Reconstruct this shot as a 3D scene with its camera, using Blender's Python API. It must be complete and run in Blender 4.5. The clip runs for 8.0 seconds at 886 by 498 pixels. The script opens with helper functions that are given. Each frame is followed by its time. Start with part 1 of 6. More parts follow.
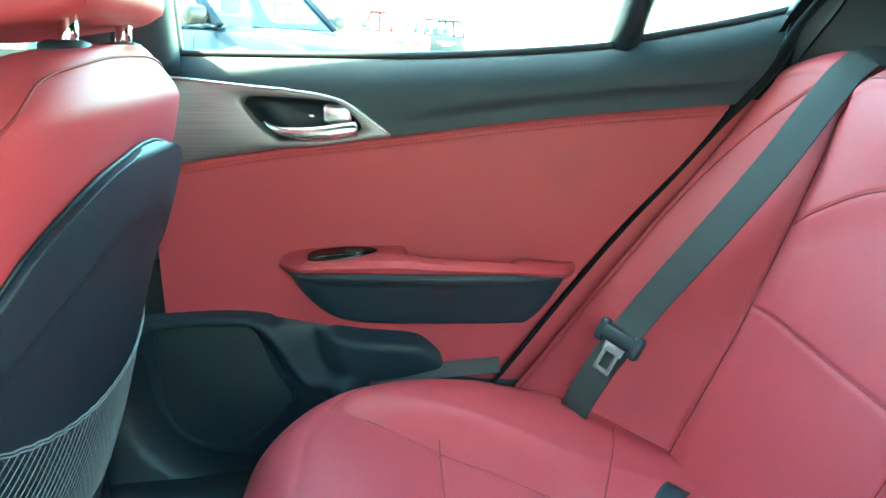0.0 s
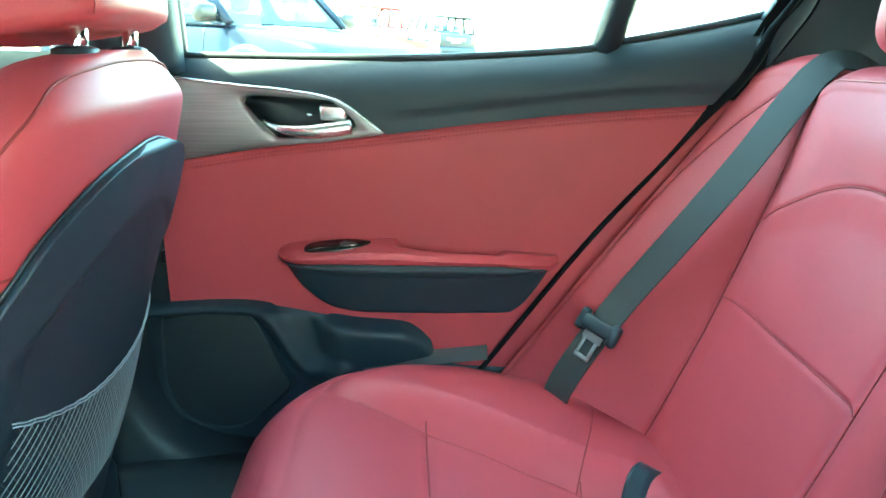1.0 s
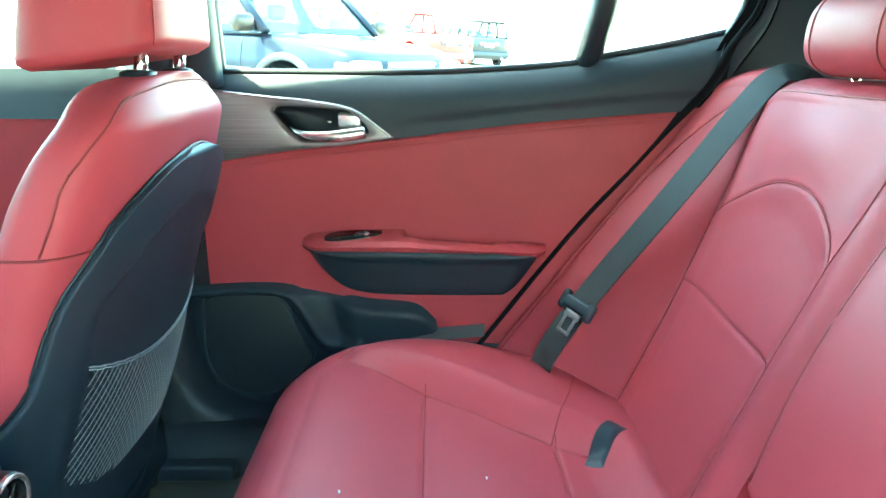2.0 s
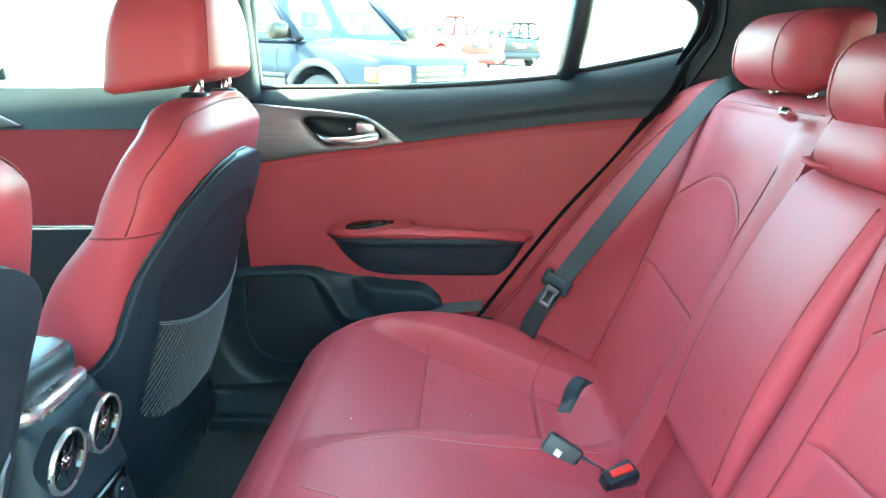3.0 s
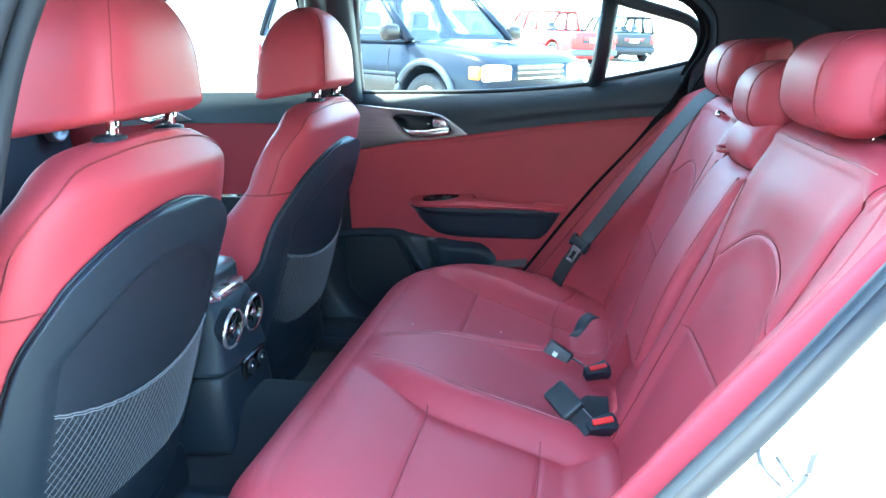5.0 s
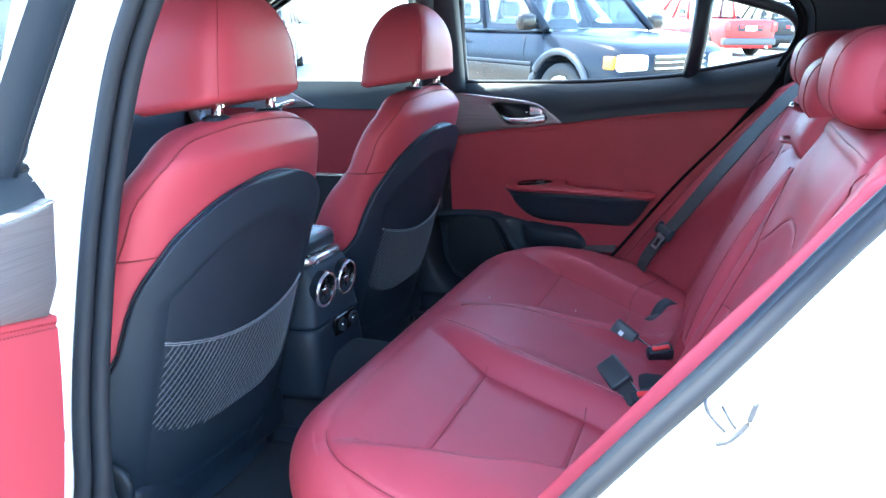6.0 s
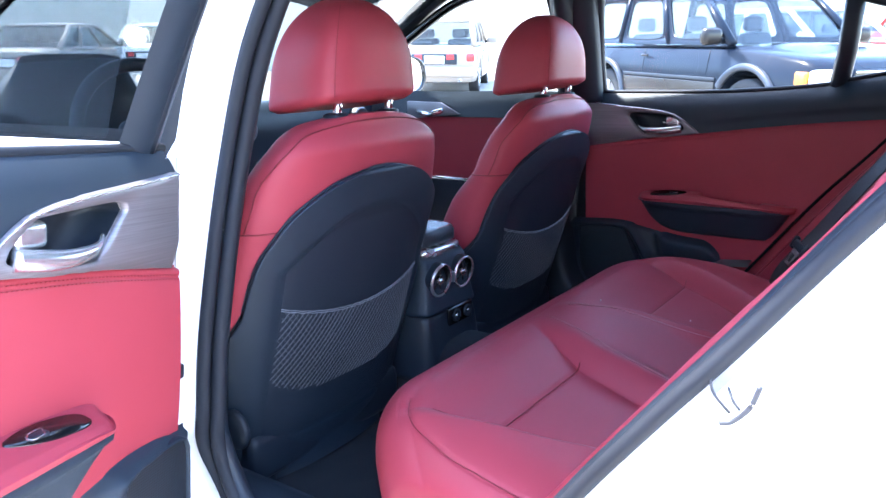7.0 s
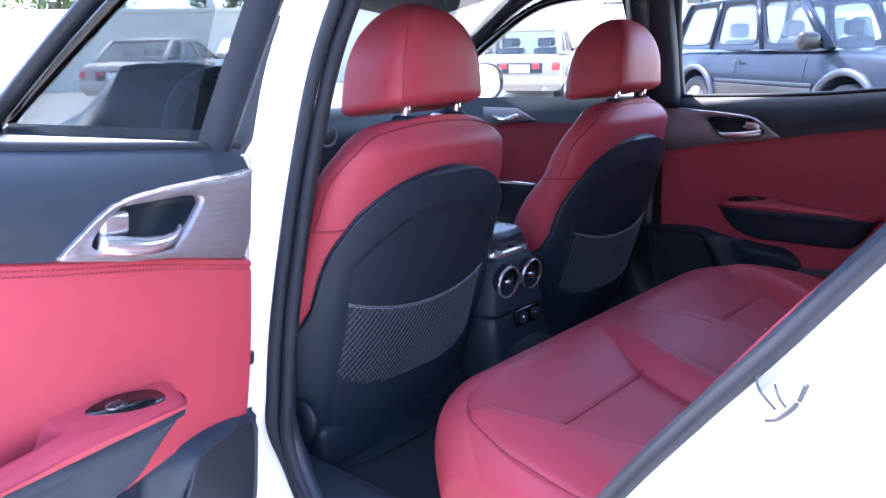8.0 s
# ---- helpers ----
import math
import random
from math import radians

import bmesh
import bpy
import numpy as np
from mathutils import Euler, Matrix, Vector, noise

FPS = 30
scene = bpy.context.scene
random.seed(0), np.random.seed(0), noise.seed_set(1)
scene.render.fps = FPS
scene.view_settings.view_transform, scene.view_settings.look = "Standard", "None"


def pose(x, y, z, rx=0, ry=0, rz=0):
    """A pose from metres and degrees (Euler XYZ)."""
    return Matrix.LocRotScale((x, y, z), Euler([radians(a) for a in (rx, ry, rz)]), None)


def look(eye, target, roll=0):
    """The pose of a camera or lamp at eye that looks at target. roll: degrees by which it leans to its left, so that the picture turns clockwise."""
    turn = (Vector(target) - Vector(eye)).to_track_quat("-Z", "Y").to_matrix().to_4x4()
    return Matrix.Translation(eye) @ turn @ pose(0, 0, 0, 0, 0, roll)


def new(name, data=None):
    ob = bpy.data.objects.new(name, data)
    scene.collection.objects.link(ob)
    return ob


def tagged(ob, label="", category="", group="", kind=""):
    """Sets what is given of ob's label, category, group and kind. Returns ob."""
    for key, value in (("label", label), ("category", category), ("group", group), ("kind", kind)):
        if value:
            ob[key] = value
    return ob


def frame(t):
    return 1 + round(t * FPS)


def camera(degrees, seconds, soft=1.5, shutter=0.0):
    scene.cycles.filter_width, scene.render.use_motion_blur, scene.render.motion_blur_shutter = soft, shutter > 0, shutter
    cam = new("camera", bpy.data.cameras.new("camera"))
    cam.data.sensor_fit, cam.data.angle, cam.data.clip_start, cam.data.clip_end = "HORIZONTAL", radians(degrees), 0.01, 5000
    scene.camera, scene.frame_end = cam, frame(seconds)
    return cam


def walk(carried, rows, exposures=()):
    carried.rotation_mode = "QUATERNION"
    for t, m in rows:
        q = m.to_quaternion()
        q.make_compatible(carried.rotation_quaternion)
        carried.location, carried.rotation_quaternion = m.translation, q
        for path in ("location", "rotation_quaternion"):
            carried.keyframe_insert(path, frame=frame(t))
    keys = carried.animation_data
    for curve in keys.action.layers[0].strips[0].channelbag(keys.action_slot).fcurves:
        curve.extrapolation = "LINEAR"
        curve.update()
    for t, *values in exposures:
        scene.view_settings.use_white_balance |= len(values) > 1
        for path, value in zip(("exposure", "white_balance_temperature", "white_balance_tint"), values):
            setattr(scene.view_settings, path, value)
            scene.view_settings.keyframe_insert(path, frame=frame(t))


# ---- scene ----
cam = camera(61.8, 8.0)
PATH = [
    (0, (0.334, -0.356, 0.952), (0.477, 1.573, 0.444), 0.2),
    (0.5, (0.34, -0.366, 0.952), (0.478, 1.562, 0.441), 0.3),
    (1, (0.36, -0.414, 0.96), (0.477, 1.515, 0.444), 0.3),
    (1.5, (0.385, -0.486, 0.969), (0.45, 1.447, 0.459), 0.1),
    (3, (0.471, -0.818, 1.009), (0.404, 1.116, 0.506), -1.1),
    (3.5, (0.523, -0.932, 1.026), (0.367, 0.998, 0.526), -1.5),
    (4, (0.57, -1.052, 1.028), (0.332, 0.871, 0.531), -1.6),
    (5.5, (0.698, -1.342, 1.057), (0.208, 0.525, 0.534), -1.6),
    (6, (0.793, -1.366, 1.053), (0.081, 0.428, 0.528), -1.7),
    (6.5, (0.889, -1.377, 1.041), (-0.055, 0.314, 0.542), -1.8),
    (7, (0.965, -1.382, 1.027), (-0.173, 0.195, 0.562), -1.9),
    (7.5, (1.0, -1.386, 1.016), (-0.265, 0.1, 0.575), -2.0),
    (8, (1.012, -1.384, 1.014), (-0.305, 0.057, 0.582), -2.4),
]
EXPOSURES = [(0.0, 5.98, 7050, -44), (3.0, 5.76, 7350, -30), (4.2, 5.57, 6450, -25), (5.3, 4.92, 5950, -10), (6.5, 4.40, 6050, 5), (8.0, 3.93, 6100, 22)]
walk(cam, [(t, look(eye, target, roll)) for t, eye, target, roll in PATH], EXPOSURES)

# ---- world, sun ----
world = bpy.data.worlds.new("sky")
scene.world = world
world.use_nodes = True
wn = world.node_tree
sky = wn.nodes.new("ShaderNodeTexSky")
sky.sky_type = 'NISHITA'
sky.sun_disc = False
SUN_DIR = Vector((-0.36, -0.03, 0.92)).normalized()
sky.sun_elevation = math.asin(SUN_DIR.z)
sky.sun_rotation = math.atan2(SUN_DIR.x, SUN_DIR.y)
sky.air_density = 1.0
sky.dust_density = 0.8
wn.nodes["Background"].inputs[1].default_value = 0.15
wn.links.new(sky.outputs[0], wn.nodes["Background"].inputs[0])
sun = new("sun", bpy.data.lights.new("sun", 'SUN'))
sun.data.energy = 2.0
sun.data.angle = radians(2)
sun.data.color = (1.0, 0.94, 0.84)
sun.matrix_world = Matrix.Translation((0, 0, 12)) @ SUN_DIR.to_track_quat("Z", "Y").to_matrix().to_4x4()


# ---- materials ----
def mat(name, base, rough=0.5, metal=0.0, grain=0.0, grain_scale=400.0, vary=0.12, vary_scale=9.0, coat=0.0, pattern='NOISE', spec=0.5):
    m = bpy.data.materials.new(name)
    m.use_nodes = True
    nt = m.node_tree
    b = nt.nodes["Principled BSDF"]
    b.inputs["Roughness"].default_value = rough
    b.inputs["Metallic"].default_value = metal
    b.inputs["Specular IOR Level"].default_value = spec
    b.inputs["Coat Weight"].default_value = coat
    b.inputs["Coat Roughness"].default_value = 0.05
    co = nt.nodes.new("ShaderNodeTexCoord")
    n1 = nt.nodes.new("ShaderNodeTexNoise")
    n1.inputs["Scale"].default_value = vary_scale
    n1.inputs["Detail"].default_value = 6.0
    nt.links.new(co.outputs["Object"], n1.inputs["Vector"])
    ramp = nt.nodes.new("ShaderNodeMix")
    ramp.data_type = 'RGBA'
    ramp.inputs["A"].default_value = (*[c * (1 - vary) for c in base], 1)
    ramp.inputs["B"].default_value = (*[min(1, c * (1 + vary)) for c in base], 1)
    nt.links.new(n1.outputs["Fac"], ramp.inputs["Factor"])
    nt.links.new(ramp.outputs["Result"], b.inputs["Base Color"])
    rr = nt.nodes.new("ShaderNodeMapRange")
    rr.inputs["To Min"].default_value = max(0.02, rough - 0.07)
    rr.inputs["To Max"].default_value = min(1, rough + 0.07)
    nt.links.new(n1.outputs["Fac"], rr.inputs["Value"])
    nt.links.new(rr.outputs["Result"], b.inputs["Roughness"])
    if grain:
        if pattern == 'VORONOI':
            g = nt.nodes.new("ShaderNodeTexVoronoi")
            out = "Distance"
        else:
            g = nt.nodes.new("ShaderNodeTexNoise")
            g.inputs["Detail"].default_value = 3.0
            out = "Fac"
        g.inputs["Scale"].default_value = grain_scale
        nt.links.new(co.outputs["Object"], g.inputs["Vector"])
        bump = nt.nodes.new("ShaderNodeBump")
        bump.inputs["Strength"].default_value = grain
        bump.inputs["Distance"].default_value = 0.0012
        nt.links.new(g.outputs[out], bump.inputs["Height"])
        nt.links.new(bump.outputs["Normal"], b.inputs["Normal"])
    return m


def dotted(name, base, hole, pitch, size, rough=0.5):
    """Perforated sheet: round holes on a square grid, in the sheet's own plane."""
    m = mat(name, base, rough, vary=0.08)
    nt = m.node_tree
    b = nt.nodes["Principled BSDF"]
    co = [n for n in nt.nodes if n.type == 'TEX_COORD'][0]
    old = b.inputs["Base Color"].links[0].from_socket
    sc = nt.nodes.new("ShaderNodeVectorMath")
    sc.operation = 'SCALE'
    sc.inputs["Scale"].default_value = 1.0 / pitch
    nt.links.new(co.outputs["Object"], sc.inputs[0])
    fr = nt.nodes.new("ShaderNodeVectorMath")
    fr.operation = 'FRACTION'
    nt.links.new(sc.outputs[0], fr.inputs[0])
    sub = nt.nodes.new("ShaderNodeVectorMath")
    sub.operation = 'SUBTRACT'
    sub.inputs[1].default_value = (0.5, 0.5, 0.5)
    nt.links.new(fr.outputs[0], sub.inputs[0])
    mul = nt.nodes.new("ShaderNodeVectorMath")
    mul.operation = 'MULTIPLY'
    mul.inputs[1].default_value = (1, 0, 1)
    nt.links.new(sub.outputs[0], mul.inputs[0])
    ln = nt.nodes.new("ShaderNodeVectorMath")
    ln.operation = 'LENGTH'
    nt.links.new(mul.outputs[0], ln.inputs[0])
    lt = nt.nodes.new("ShaderNodeMath")
    lt.operation = 'LESS_THAN'
    lt.inputs[1].default_value = size
    nt.links.new(ln.outputs["Value"], lt.inputs[0])
    mx = nt.nodes.new("ShaderNodeMix")
    mx.data_type = 'RGBA'
    mx.inputs["B"].default_value = (*hole, 1)
    nt.links.new(lt.outputs[0], mx.inputs["Factor"])
    nt.links.new(old, mx.inputs["A"])
    nt.links.new(mx.outputs["Result"], b.inputs["Base Color"])
    return m


def glass_mat(name, tint, gloss=1.0):
    m = bpy.data.materials.new(name)
    m.use_nodes = True
    nt = m.node_tree
    nt.nodes.remove(nt.nodes["Principled BSDF"])
    out = nt.nodes["Material Output"]
    tr = nt.nodes.new("ShaderNodeBsdfTransparent")
    tr.inputs[0].default_value = (*tint, 1)
    gl = nt.nodes.new("ShaderNodeBsdfGlossy")
    gl.inputs["Roughness"].default_value = 0.02
    fr = nt.nodes.new("ShaderNodeLayerWeight")
    fr.inputs["Blend"].default_value = 0.5
    pw = nt.nodes.new("ShaderNodeMath")
    pw.operation = 'POWER'
    pw.inputs[1].default_value = 4.0
    nt.links.new(fr.outputs["Facing"], pw.inputs[0])
    mu = nt.nodes.new("ShaderNodeMath")
    mu.operation = 'MULTIPLY_ADD'
    mu.inputs[1].default_value = 0.8 * gloss
    mu.inputs[2].default_value = 0.05 * gloss
    mx = nt.nodes.new("ShaderNodeMixShader")
    nt.links.new(pw.outputs[0], mu.inputs[0])
    nt.links.new(mu.outputs[0], mx.inputs[0])
    nt.links.new(tr.outputs[0], mx.inputs[1])
    nt.links.new(gl.outputs[0], mx.inputs[2])
    nt.links.new(mx.outputs[0], out.inputs[0])
    return m


LEATHER = mat("red leather", (0.345, 0.044, 0.063), 0.50, grain=0.13, grain_scale=1000, pattern='VORONOI', vary=0.10, spec=0.25)
THREAD = mat("dark red thread", (0.19, 0.014, 0.022), 0.7)
STITCH = mat("red stitching thread", (0.27, 0.024, 0.036), 0.7)
LINT = mat("white lint", (0.75, 0.72, 0.72), 0.9)
THREAD_PALE = mat("pale thread", (0.40, 0.13, 0.14), 0.7)
BLACK_SOFT = mat("black soft plastic", (0.015, 0.025, 0.038), 0.50, grain=0.35, grain_scale=900, vary=0.15, spec=0.38)
BLACK_HARD = mat("black hard plastic", (0.014, 0.020, 0.029), 0.44, grain=0.2, grain_scale=1200, vary=0.15, spec=0.35)
FIELD = mat("black textured seat back", (0.015, 0.023, 0.035), 0.52, grain=0.45, grain_scale=850, vary=0.15, spec=0.36)
BLACK_GLOSS = mat("gloss black plastic", (0.008, 0.008, 0.009), 0.12, vary=0.1)
# nearly black: the shade of the seat-door gap is put into this colour
SEAL_MATT = mat("matt black seal and gap shade", (0.006, 0.007, 0.009), 0.9, spec=0.1)
RUBBER = mat("black rubber seal", (0.016, 0.019, 0.026), 0.6, grain=0.15, grain_scale=300, spec=0.25)
GREY_PLASTIC = mat("grey plastic", (0.10, 0.105, 0.11), 0.5, grain=0.2, grain_scale=900)
CARPET = mat("black carpet", (0.009, 0.011, 0.016), 0.95, grain=1.0, grain_scale=700, vary=0.3, vary_scale=40)
HEADLINER = mat("dark grey headliner cloth", (0.022, 0.026, 0.034), 0.9, grain=0.6, grain_scale=1200)
SATIN = mat("brushed satin metal", (0.25, 0.232, 0.25), 0.42, metal=0.65, vary=0.35, vary_scale=14)
brush = SATIN.node_tree.nodes.new("ShaderNodeMapping")
brush.inputs["Scale"].default_value = (0.5, 0.5, 50.0)
for lk in list(SATIN.node_tree.links):
    if lk.from_node.type == 'TEX_COORD':
        SATIN.node_tree.links.new(lk.from_socket, brush.inputs["Vector"])
        SATIN.node_tree.links.new(brush.outputs["Vector"], lk.to_socket)
NETCORD = mat("grey net cord", (0.125, 0.132, 0.15), 0.6)
HEM = mat("pale elastic cord", (0.26, 0.28, 0.31), 0.6)
SILVER_SATIN = mat("satin silver lever", (0.72, 0.71, 0.73), 0.26, metal=0.85, vary=0.04)
STEEL = mat("grey zinc steel", (0.03, 0.033, 0.04), 0.45, metal=0.0, vary=0.15, vary_scale=60)
CHROME = mat("chrome", (0.82, 0.82, 0.84), 0.08, metal=1.0, vary=0.03)
WHITE_PAINT = mat("white car paint", (0.82, 0.82, 0.81), 0.25, vary=0.02, coat=0.6)
WEBBING = mat("dark grey belt webbing", (0.020, 0.023, 0.026), 0.6, grain=0.25, grain_scale=1500, vary=0.1)
BUCKLE_BODY = mat("worn black buckle plastic", (0.030, 0.033, 0.036), 0.38, grain=0.3, grain_scale=900, vary=0.15)
BUCKLE_RED = mat("red plastic button", (0.7, 0.03, 0.03), 0.4)
LABEL_WHITE = mat("white label", (0.8, 0.8, 0.8), 0.5, vary=0.02)
GRILLE = dotted("perforated speaker sheet", (0.017, 0.025, 0.034), (0.002, 0.002, 0.003), 0.0036, 0.34)
GLASS = glass_mat("window glass", (0.88, 0.92, 0.92), 0.5)
GLASS_TINT = glass_mat("tinted window glass", (0.60, 0.63, 0.65), 0.08)
GLASS_CAR = glass_mat("parked car glass", (0.55, 0.6, 0.6), 0.8)
GLASS_SCREEN = glass_mat("windscreen glass", (0.38, 0.42, 0.42))
GLASS_DARK = glass_mat("dark tailgate glass", (0.22, 0.24, 0.25))
LID = mat("black leather lid", (0.028, 0.040, 0.050), 0.28, grain=0.3, grain_scale=700, pattern='VORONOI')
ASPHALT = mat("sunlit concrete", (0.275, 0.252, 0.218), 0.9, grain=0.7, grain_scale=60, vary=0.22, vary_scale=1.2)


# ---- mesh helpers ----
def part(name, bm, material, parent=None, label="", smooth=True):
    bmesh.ops.recalc_face_normals(bm, faces=bm.faces)
    me = bpy.data.meshes.new(name)
    bm.to_mesh(me)
    bm.free()
    if smooth:
        me.shade_smooth()
    me.materials.append(material)
    ob = new(name, me)
    if parent:
        ob.parent = parent
    if label:
        tagged(ob, label)
    return ob


def empty(name, m=None, label="", category="", group="", kind=""):
    ob = new(name)
    ob.empty_display_size = 0.05
    if m is not None:
        ob.matrix_world = m
    return tagged(ob, label, category, group, kind)


def sheet(fn, nu, nv, close_u=False, bm=None):
    """A grid of nu by nv points fn(i, j), with i and j from 0 to 1."""
    bm = bm or bmesh.new()
    rows = [[bm.verts.new(fn(i / (nu if close_u else nu - 1), j / (nv - 1))) for j in range(nv)] for i in range(nu)]
    for i in range(nu if close_u else nu - 1):
        a, b = rows[i], rows[(i + 1) % nu]
        for j in range(nv - 1):
            bm.faces.new((a[j], b[j], b[j + 1], a[j + 1]))
    return bm, rows


def loft(rings, caps=True, bm=None):
    """Closed rings of equal length joined one to the next."""
    bm = bm or bmesh.new()
    vs = [[bm.verts.new(p) for p in ring] for ring in rings]
    n = len(vs[0])
    for a, b in zip(vs, vs[1:]):
        for i in range(n):
            bm.faces.new((a[i], a[(i + 1) % n], b[(i + 1) % n], b[i]))
    if caps:
        bm.faces.new(vs[0][::-1])
        bm.faces.new(vs[-1])
    return bm


def tube(points, r, sides=6, bm=None, flat=1.0, caps=True, steady=False):
    """A round bar along points; r is one radius or one a point; steady carries its turn along steep runs."""
    pts = [Vector(p) for p in points]
    rs = r if isinstance(r, (list, tuple)) else [r] * len(pts)
    rings = []
    for i, p in enumerate(pts):
        d = (pts[min(i + 1, len(pts) - 1)] - pts[max(i - 1, 0)]).normalized()
        up = Vector((0, 0, 1)) if abs(d.z) < 0.9 else Vector((1, 0, 0))
        a = a - d * a.dot(d) if steady and i else d.cross(up)
        a.normalize()
        b = a.cross(d).normalized()
        rings.append([p + rs[i] * (math.cos(k) * a + flat * math.sin(k) * b) for k in [2 * math.pi * s / sides for s in range(sides)]])
    return loft(rings, caps, bm)


def rbox(sx, sy, sz, bevel=0.004, at=(0, 0, 0), segs=3, turn=None, bm=None):
    b2 = bmesh.new()
    bmesh.ops.create_cube(b2, size=1)
    bmesh.ops.scale(b2, vec=(sx, sy, sz), verts=b2.verts)
    if bevel:
        bmesh.ops.bevel(b2, geom=list(b2.edges), offset=min(bevel, 0.49 * min(sx, sy, sz)), segments=segs, affect='EDGES', profile=0.5)
    m = Matrix.Translation(at) @ (turn.to_matrix().to_4x4() if turn else Matrix())
    bmesh.ops.transform(b2, matrix=m, verts=b2.verts)
    if bm is None:
        return b2
    me = bpy.data.meshes.new("tmp")
    b2.to_mesh(me)
    b2.free()
    bm.from_mesh(me)
    bpy.data.meshes.remove(me)
    return bm


def prism(outline, direction, bevel=0.0):
    """An outline pushed along direction; edges rounded by bevel."""
    bm = bmesh.new()
    f = bm.faces.new([bm.verts.new(p) for p in outline])
    g = bmesh.ops.extrude_face_region(bm, geom=[f])
    vs = [v for v in g["geom"] if isinstance(v, bmesh.types.BMVert)]
    bmesh.ops.translate(bm, vec=direction, verts=vs)
    if bevel:
        bmesh.ops.bevel(bm, geom=list(bm.edges), offset=bevel, segments=2, affect='EDGES', profile=0.5)
    return bm


def spline(points, n):
    """n points of a Catmull-Rom curve through the points."""
    p = [Vector(q) for q in points]
    p = [2 * p[0] - p[1]] + p + [2 * p[-1] - p[-2]]
    out = []
    for k in range(n):
        t = k / (n - 1) * (len(p) - 3)
        i = min(int(t), len(p) - 4)
        t -= i
        a, b, c, d = p[i:i + 4]
        out.append(0.5 * (2 * b + (c - a) * t + (2 * a - 5 * b + 4 * c - d) * t * t + (3 * b - a - 3 * c + d) * t ** 3))
    return out


def curve_fn(points):
    """A smooth y(x) through points given in x order."""
    xs, ys = zip(*points)
    dense = spline([(x, y, 0) for x, y in points], 30 * len(points))
    dx, dy = [q.x for q in dense], [q.y for q in dense]
    return lambda x: float(np.interp(x, dx, dy))


def smooth01(a, b, x):
    t = min(1.0, max(0.0, (x - a) / (b - a)))
    return t * t * (3 - 2 * t)


def near(px, py, line):
    """The distance of a point of a plane from a line of points."""
    best = 9.0
    for (ax, ay), (bx, by) in zip(line, line[1:]):
        vx, vy = bx - ax, by - ay
        t = max(0.0, min(1.0, ((px - ax) * vx + (py - ay) * vy) / (vx * vx + vy * vy + 1e-12)))
        best = min(best, math.hypot(px - ax - t * vx, py - ay - t * vy))
    return best


def superring(cx, cy, a, b, n, e=0.6):
    """Points of a rounded rectangle round (cx, cy), half sizes a and b."""
    out = []
    for k in range(n):
        t = 2 * math.pi * k / n
        c, s = math.cos(t), math.sin(t)
        out.append((cx + a * math.copysign(abs(c) ** e, c), cy + b * math.copysign(abs(s) ** e, s)))
    return out


# ---- the doors ----
# A door's own axes: x along the sill from its front edge, y across (inward by the sign IN), z up from the ground.
BELT = curve_fn([(-0.06, 0.949), (0.04, 0.949), (0.34, 0.947), (0.50, 0.952), (0.645, 0.962), (0.69, 0.972), (0.81, 0.993), (0.9, 1.012), (0.98, 1.03)])
TRIM_TOP = curve_fn([(-0.02, 0.928), (0.04, 0.921), (0.123, 0.912), (0.2, 0.904), (0.26, 0.893), (0.29, 0.877), (0.315, 0.858), (0.337, 0.841)])
TRIM_LOW = curve_fn([(-0.02, 0.792), (0.046, 0.803), (0.175, 0.823), (0.258, 0.831), (0.337, 0.841)])
LEATHER_TOP = curve_fn([(-0.02, 0.792), (0.046, 0.803), (0.175, 0.823), (0.337, 0.841), (0.5, 0.861), (0.66, 0.877), (0.83, 0.889), (0.98, 0.897)])
POCKET_TOP = curve_fn([(-0.06, 0.560), (0.0, 0.566), (0.075, 0.571), (0.136, 0.569), (0.214, 0.556), (0.283, 0.543), (0.36, 0.537), (0.388, 0.524), (0.41, 0.50), (0.43, 0.47), (0.55, 0.46), (0.98, 0.45)])
ARM_TOP = curve_fn([(0.155, 0.650), (0.2, 0.664), (0.346, 0.671), (0.40, 0.666), (0.5, 0.660), (0.606, 0.652)])
INSERT_LOW = curve_fn([(0.172, 0.645), (0.186, 0.628), (0.204, 0.604), (0.238, 0.572), (0.275, 0.558), (0.34, 0.554), (0.51, 0.556), (0.54, 0.562), (0.565, 0.588), (0.600, 0.645)])
LEAN = 0.34
PANEL_END = curve_fn([(0.84, 0.79), (0.876, 0.820), (0.925, 0.860), (0.965, 0.882), (0.992, 0.890), (1.04, 0.912)])
RIDGE = [(-0.08, 0.545), (-0.03, 0.555), (0.0, 0.560), (0.06, 0.563), (0.11, 0.562), (0.138, 0.553), (0.156, 0.532), (0.170, 0.505), (0.184, 0.476), (0.205, 0.455), (0.26, 0.448)]


def bow(u, v):
    """How far the panel's face stands inward of the flat."""
    return 0.012 * math.sin(math.pi * min(1, max(0, (v - 0.45) / 0.45)))


